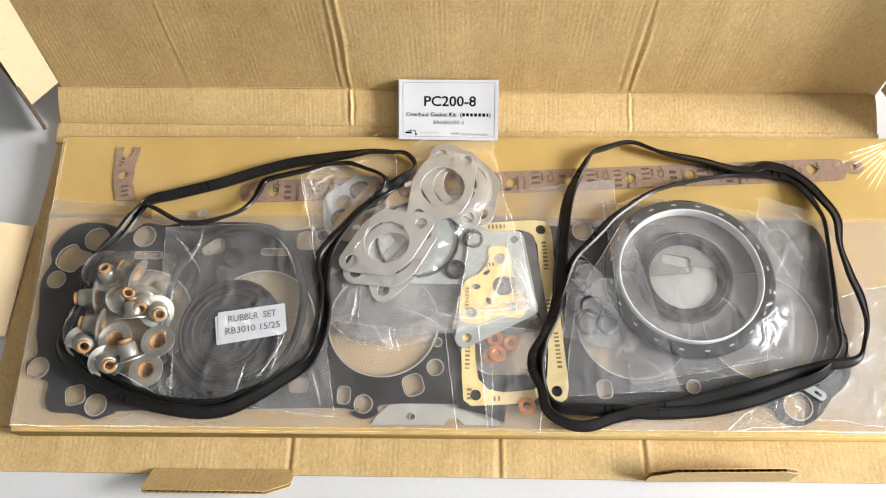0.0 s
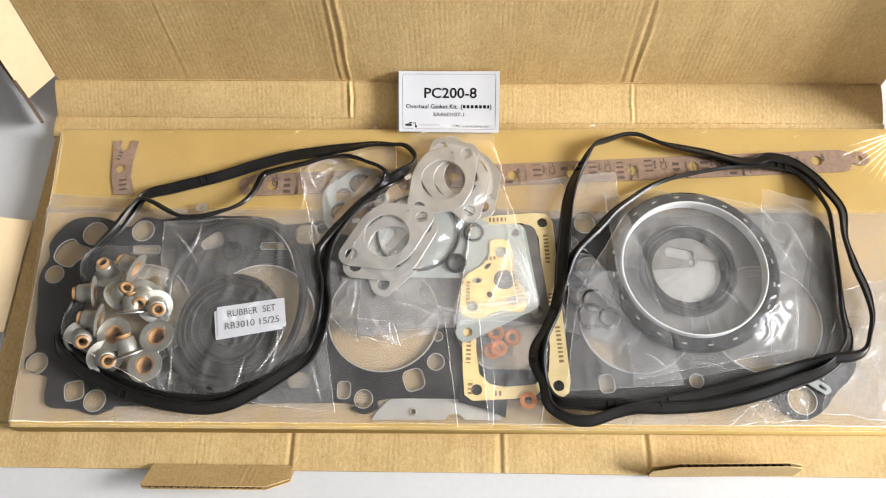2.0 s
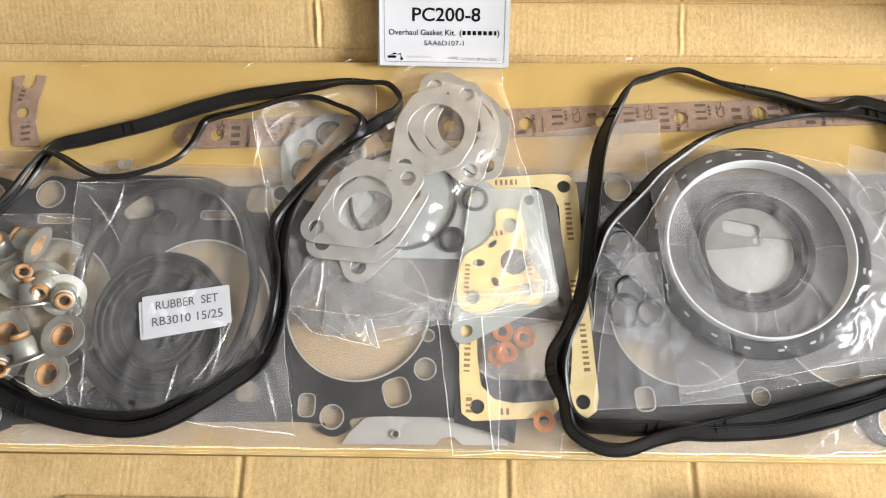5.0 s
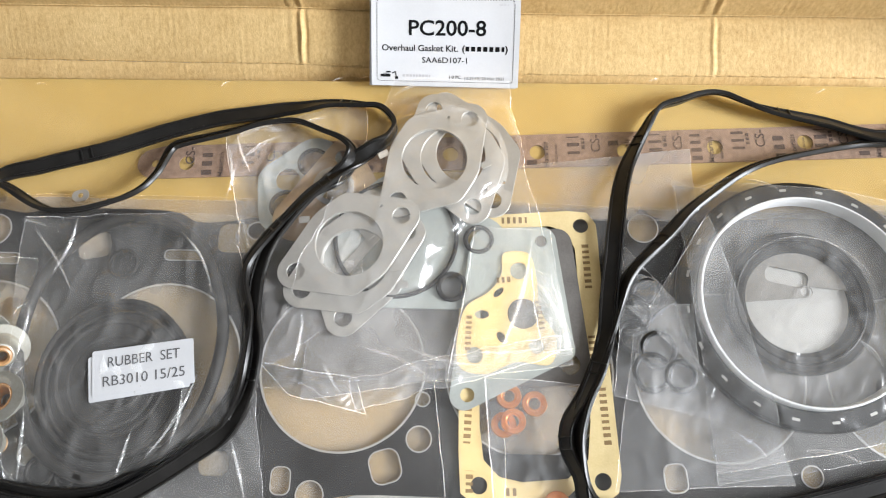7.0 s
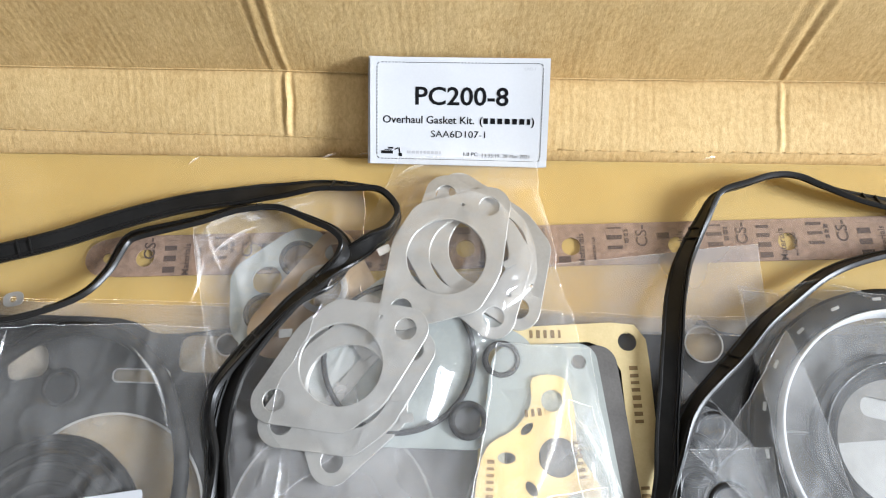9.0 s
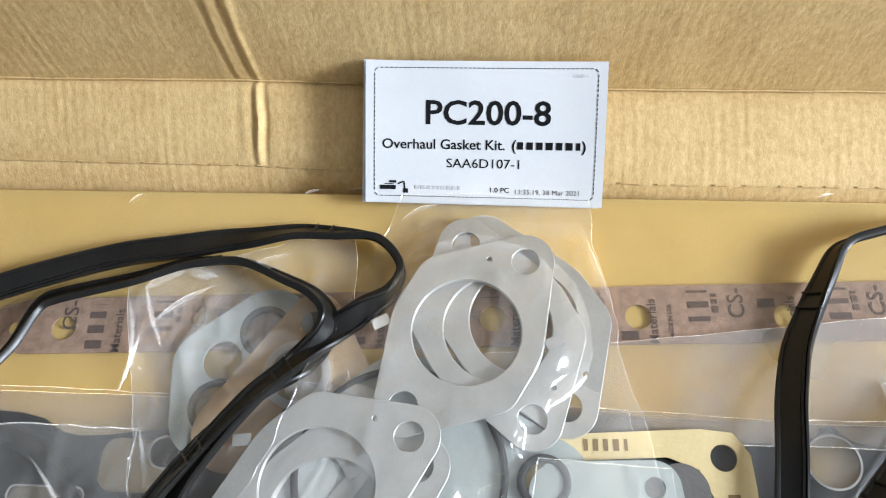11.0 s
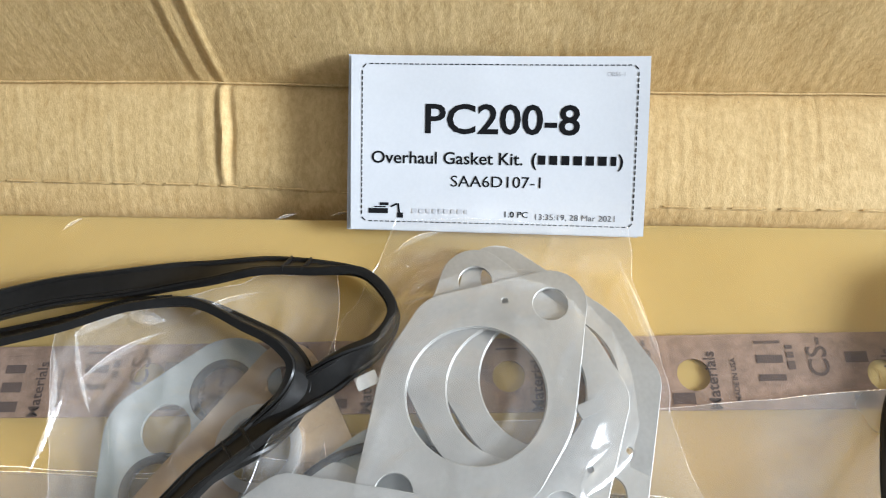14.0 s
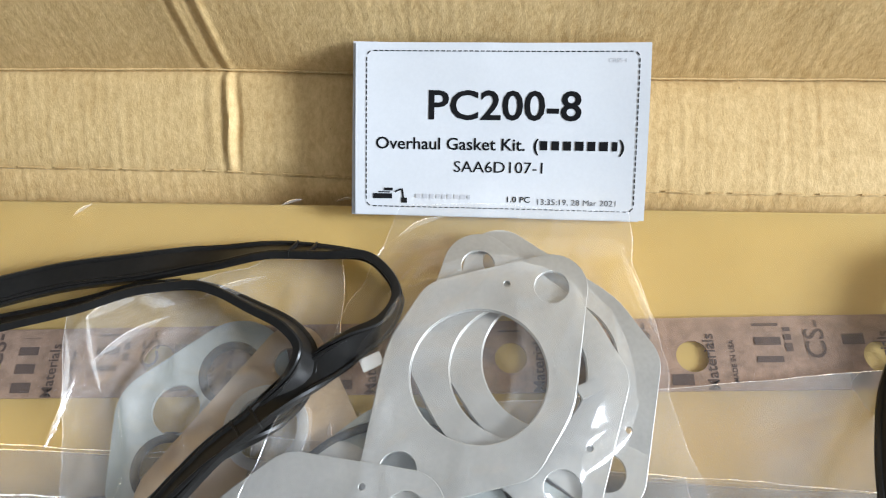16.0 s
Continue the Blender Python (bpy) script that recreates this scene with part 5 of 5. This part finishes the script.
bag("milky back sheet of the seal bag", [(0.139, 0.230), (0.331, 0.212), (0.292, 0.080), (0.152, 0.052)], lambda x, y: TOP + 0.0004, 30, 30, 0.0002, 12.0, 42, 0.001, FILM_BACK)
crank_bag = bag("clear polythene bag round the crankshaft seals", [(0.137, 0.232), (0.333, 0.214), (0.296, 0.070), (0.150, 0.046)], ring_hill, 100, 100, 0.0013, 20.0, 41, 0.002, FILM_FOG, 0.00013, FILM_EDGE)
for c in ((0.300, 0.140, 0.290, 0.072, 0.003), (0.296, 0.110, 0.270, 0.080, -0.003), (0.240, 0.070, 0.284, 0.078, 0.002), (0.150, 0.225, 0.190, 0.236, 0.002), (0.270, 0.225, 0.296, 0.190, 0.003), (0.300, 0.210, 0.318, 0.160, 0.002), (0.288, 0.180, 0.304, 0.150, 0.0), (0.180, 0.232, 0.200, 0.222, 0.001), (0.200, 0.066, 0.232, 0.060, 0.002), (0.160, 0.075, 0.180, 0.060, 0.002), (0.310, 0.222, 0.330, 0.206, 0.001), (0.232, 0.130, 0.246, 0.112, 0.002)):
    crease(crank_bag, *c[:4], ring_hill, 0.0010, 0.0020, c[4])
# pale dashes stand in for glints along the inner seal's upper edge
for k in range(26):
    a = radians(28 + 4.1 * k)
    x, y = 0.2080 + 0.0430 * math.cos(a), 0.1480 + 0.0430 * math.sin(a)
    part("glint_dash", lift(box(-0.0010, 0.0010, -0.00022, 0.00022, 0.0, 0.0003), x, y, ring_hill(x, y) + 0.0012, math.degrees(a) + 90), FILM_EDGE, crank_bag, "short pale dash painted as a glint")
bag("crumpled clear end of a polythene bag", [(0.285, 0.236), (0.346, 0.216), (0.330, 0.070), (0.270, 0.064)], lambda x, y: TOP + 0.004, 50, 80, 0.0024, 12.0, 43, 0.004, FILM_PALE)
end_bag = bag("shiny crumpled bag end at the side", [(0.340, 0.135), (0.412, 0.150), (0.396, 0.018), (0.306, 0.024)], lambda x, y: TOP + 0.001, 70, 80, 0.0018, 18.0, 45, 0.004, FILM_MILK)
bag("crumpled corner of clear film by the rubber gasket", [(0.262, 0.040), (0.296, 0.046), (0.290, 0.018), (0.225, 0.014)], lambda x, y: TOP + 0.003, 40, 30, 0.0050, 44.0, 47, 0.003)

rnd = random.Random(12)
for k in range(9):
    x, y, a = rnd.uniform(0.345, 0.392), rnd.uniform(0.030, 0.125), rnd.uniform(0.4, 2.4)
    ln = rnd.uniform(0.012, 0.034)
    crease(end_bag, x, y, x + ln * math.cos(a), y + ln * math.sin(a), lambda p, q: TOP + 0.002, 0.0010, 0.0022, rnd.uniform(-0.002, 0.002))

# ---- small metal-edged rings in their bag ----
for x, y, R in ((0.117, 0.155, 0.0098), (0.1065, 0.130, 0.0085), (0.117, 0.1085, 0.0105), (0.1335, 0.1065, 0.0085), (0.106, 0.143, 0.0110), (0.121, 0.122, 0.0100), (0.111, 0.160, 0.0105)):
    o = thing("o_ring", "small dark rubber ring with a brassy edge", "rubber ring", "small rings in the bag", m=pose(x, y, TOP + 0.0012 + 0.0006 * ((x * 1e4) % 3), 4, 3, 0))
    part("ring", torus(R, 0.0019, 36, 8), RUBBER, o, "", True, 180)
    part("edge", lift(torus(R - 0.0012, 0.0004, 36, 6), z=0.0016), ZINC, o, "brassy edge", True, 180)
tri = bumps(TOP + 0.0035, [(0.115, 0.13, 0.03, 0.0022)])
bag("small folded clear bag with rings", [(0.1045, 0.187), (0.166, 0.109), (0.155, 0.081), (0.094, 0.094)], tri, 40, 50, 0.0016, 26.0, 51, 0.001, FILM_MILK, 0.00013, FILM_EDGE)
bag("folded-over flap of the small ring bag", [(0.103, 0.147), (0.142, 0.149), (0.143, 0.109), (0.1235, 0.128)], lambda x, y: TOP + 0.0085, 24, 24, 0.0008, 24.0, 52, 0.0006, FILM_MILK, 0.00013, FILM_EDGE)
bag("flat clear bag beside the seals", [(0.107, 0.130), (0.155, 0.206), (0.192, 0.047), (0.092, 0.041)], lambda x, y: max(TOP + 0.0045, ring_hill(x, y) + 0.0015), 50, 60, 0.0014, 16.0, 53, 0.001, FILM_MILK, 0.00013, FILM_EDGE)

# ---- glints and small pieces ----
tag = tagged(mesh_object("steel_tag", lift(plate(rounded(0, 0, 0.011, 0.008, 0.0035), [circle(0, 0, 0.0019, 16)], 0.0006), -0.2490, 0.2165, TOP + 0.0006, 12), STEEL), "small bare steel tag with a hole", "metal tag")
tag_r = thing("steel_tag", "narrow bare steel tag with a slot", "metal tag", m=pose(0.3060, 0.0485, TOP + 0.0010, 0, 0, -35))
part("plate", plate(rounded(0, 0, 0.022, 0.0085, 0.004), [rounded(0.004, 0, 0.007, 0.003, 0.0014)], 0.0007), GREYGREEN, tag_r)
for x, y, a in ((-0.090, 0.3065, 20), (-0.168, 0.3010, 40), (0.128, 0.3085, 15), (0.240, 0.300, 30), (-0.300, 0.302, 8), (-0.070, 0.3085, 12), (0.330, 0.296, 25)):
    crease(shrink, x, y, x + 0.008 * math.cos(radians(a)), y + 0.008 * math.sin(radians(a)), lambda p, q: B + 0.0018, 0.0006, 0.0010, 0.0004)
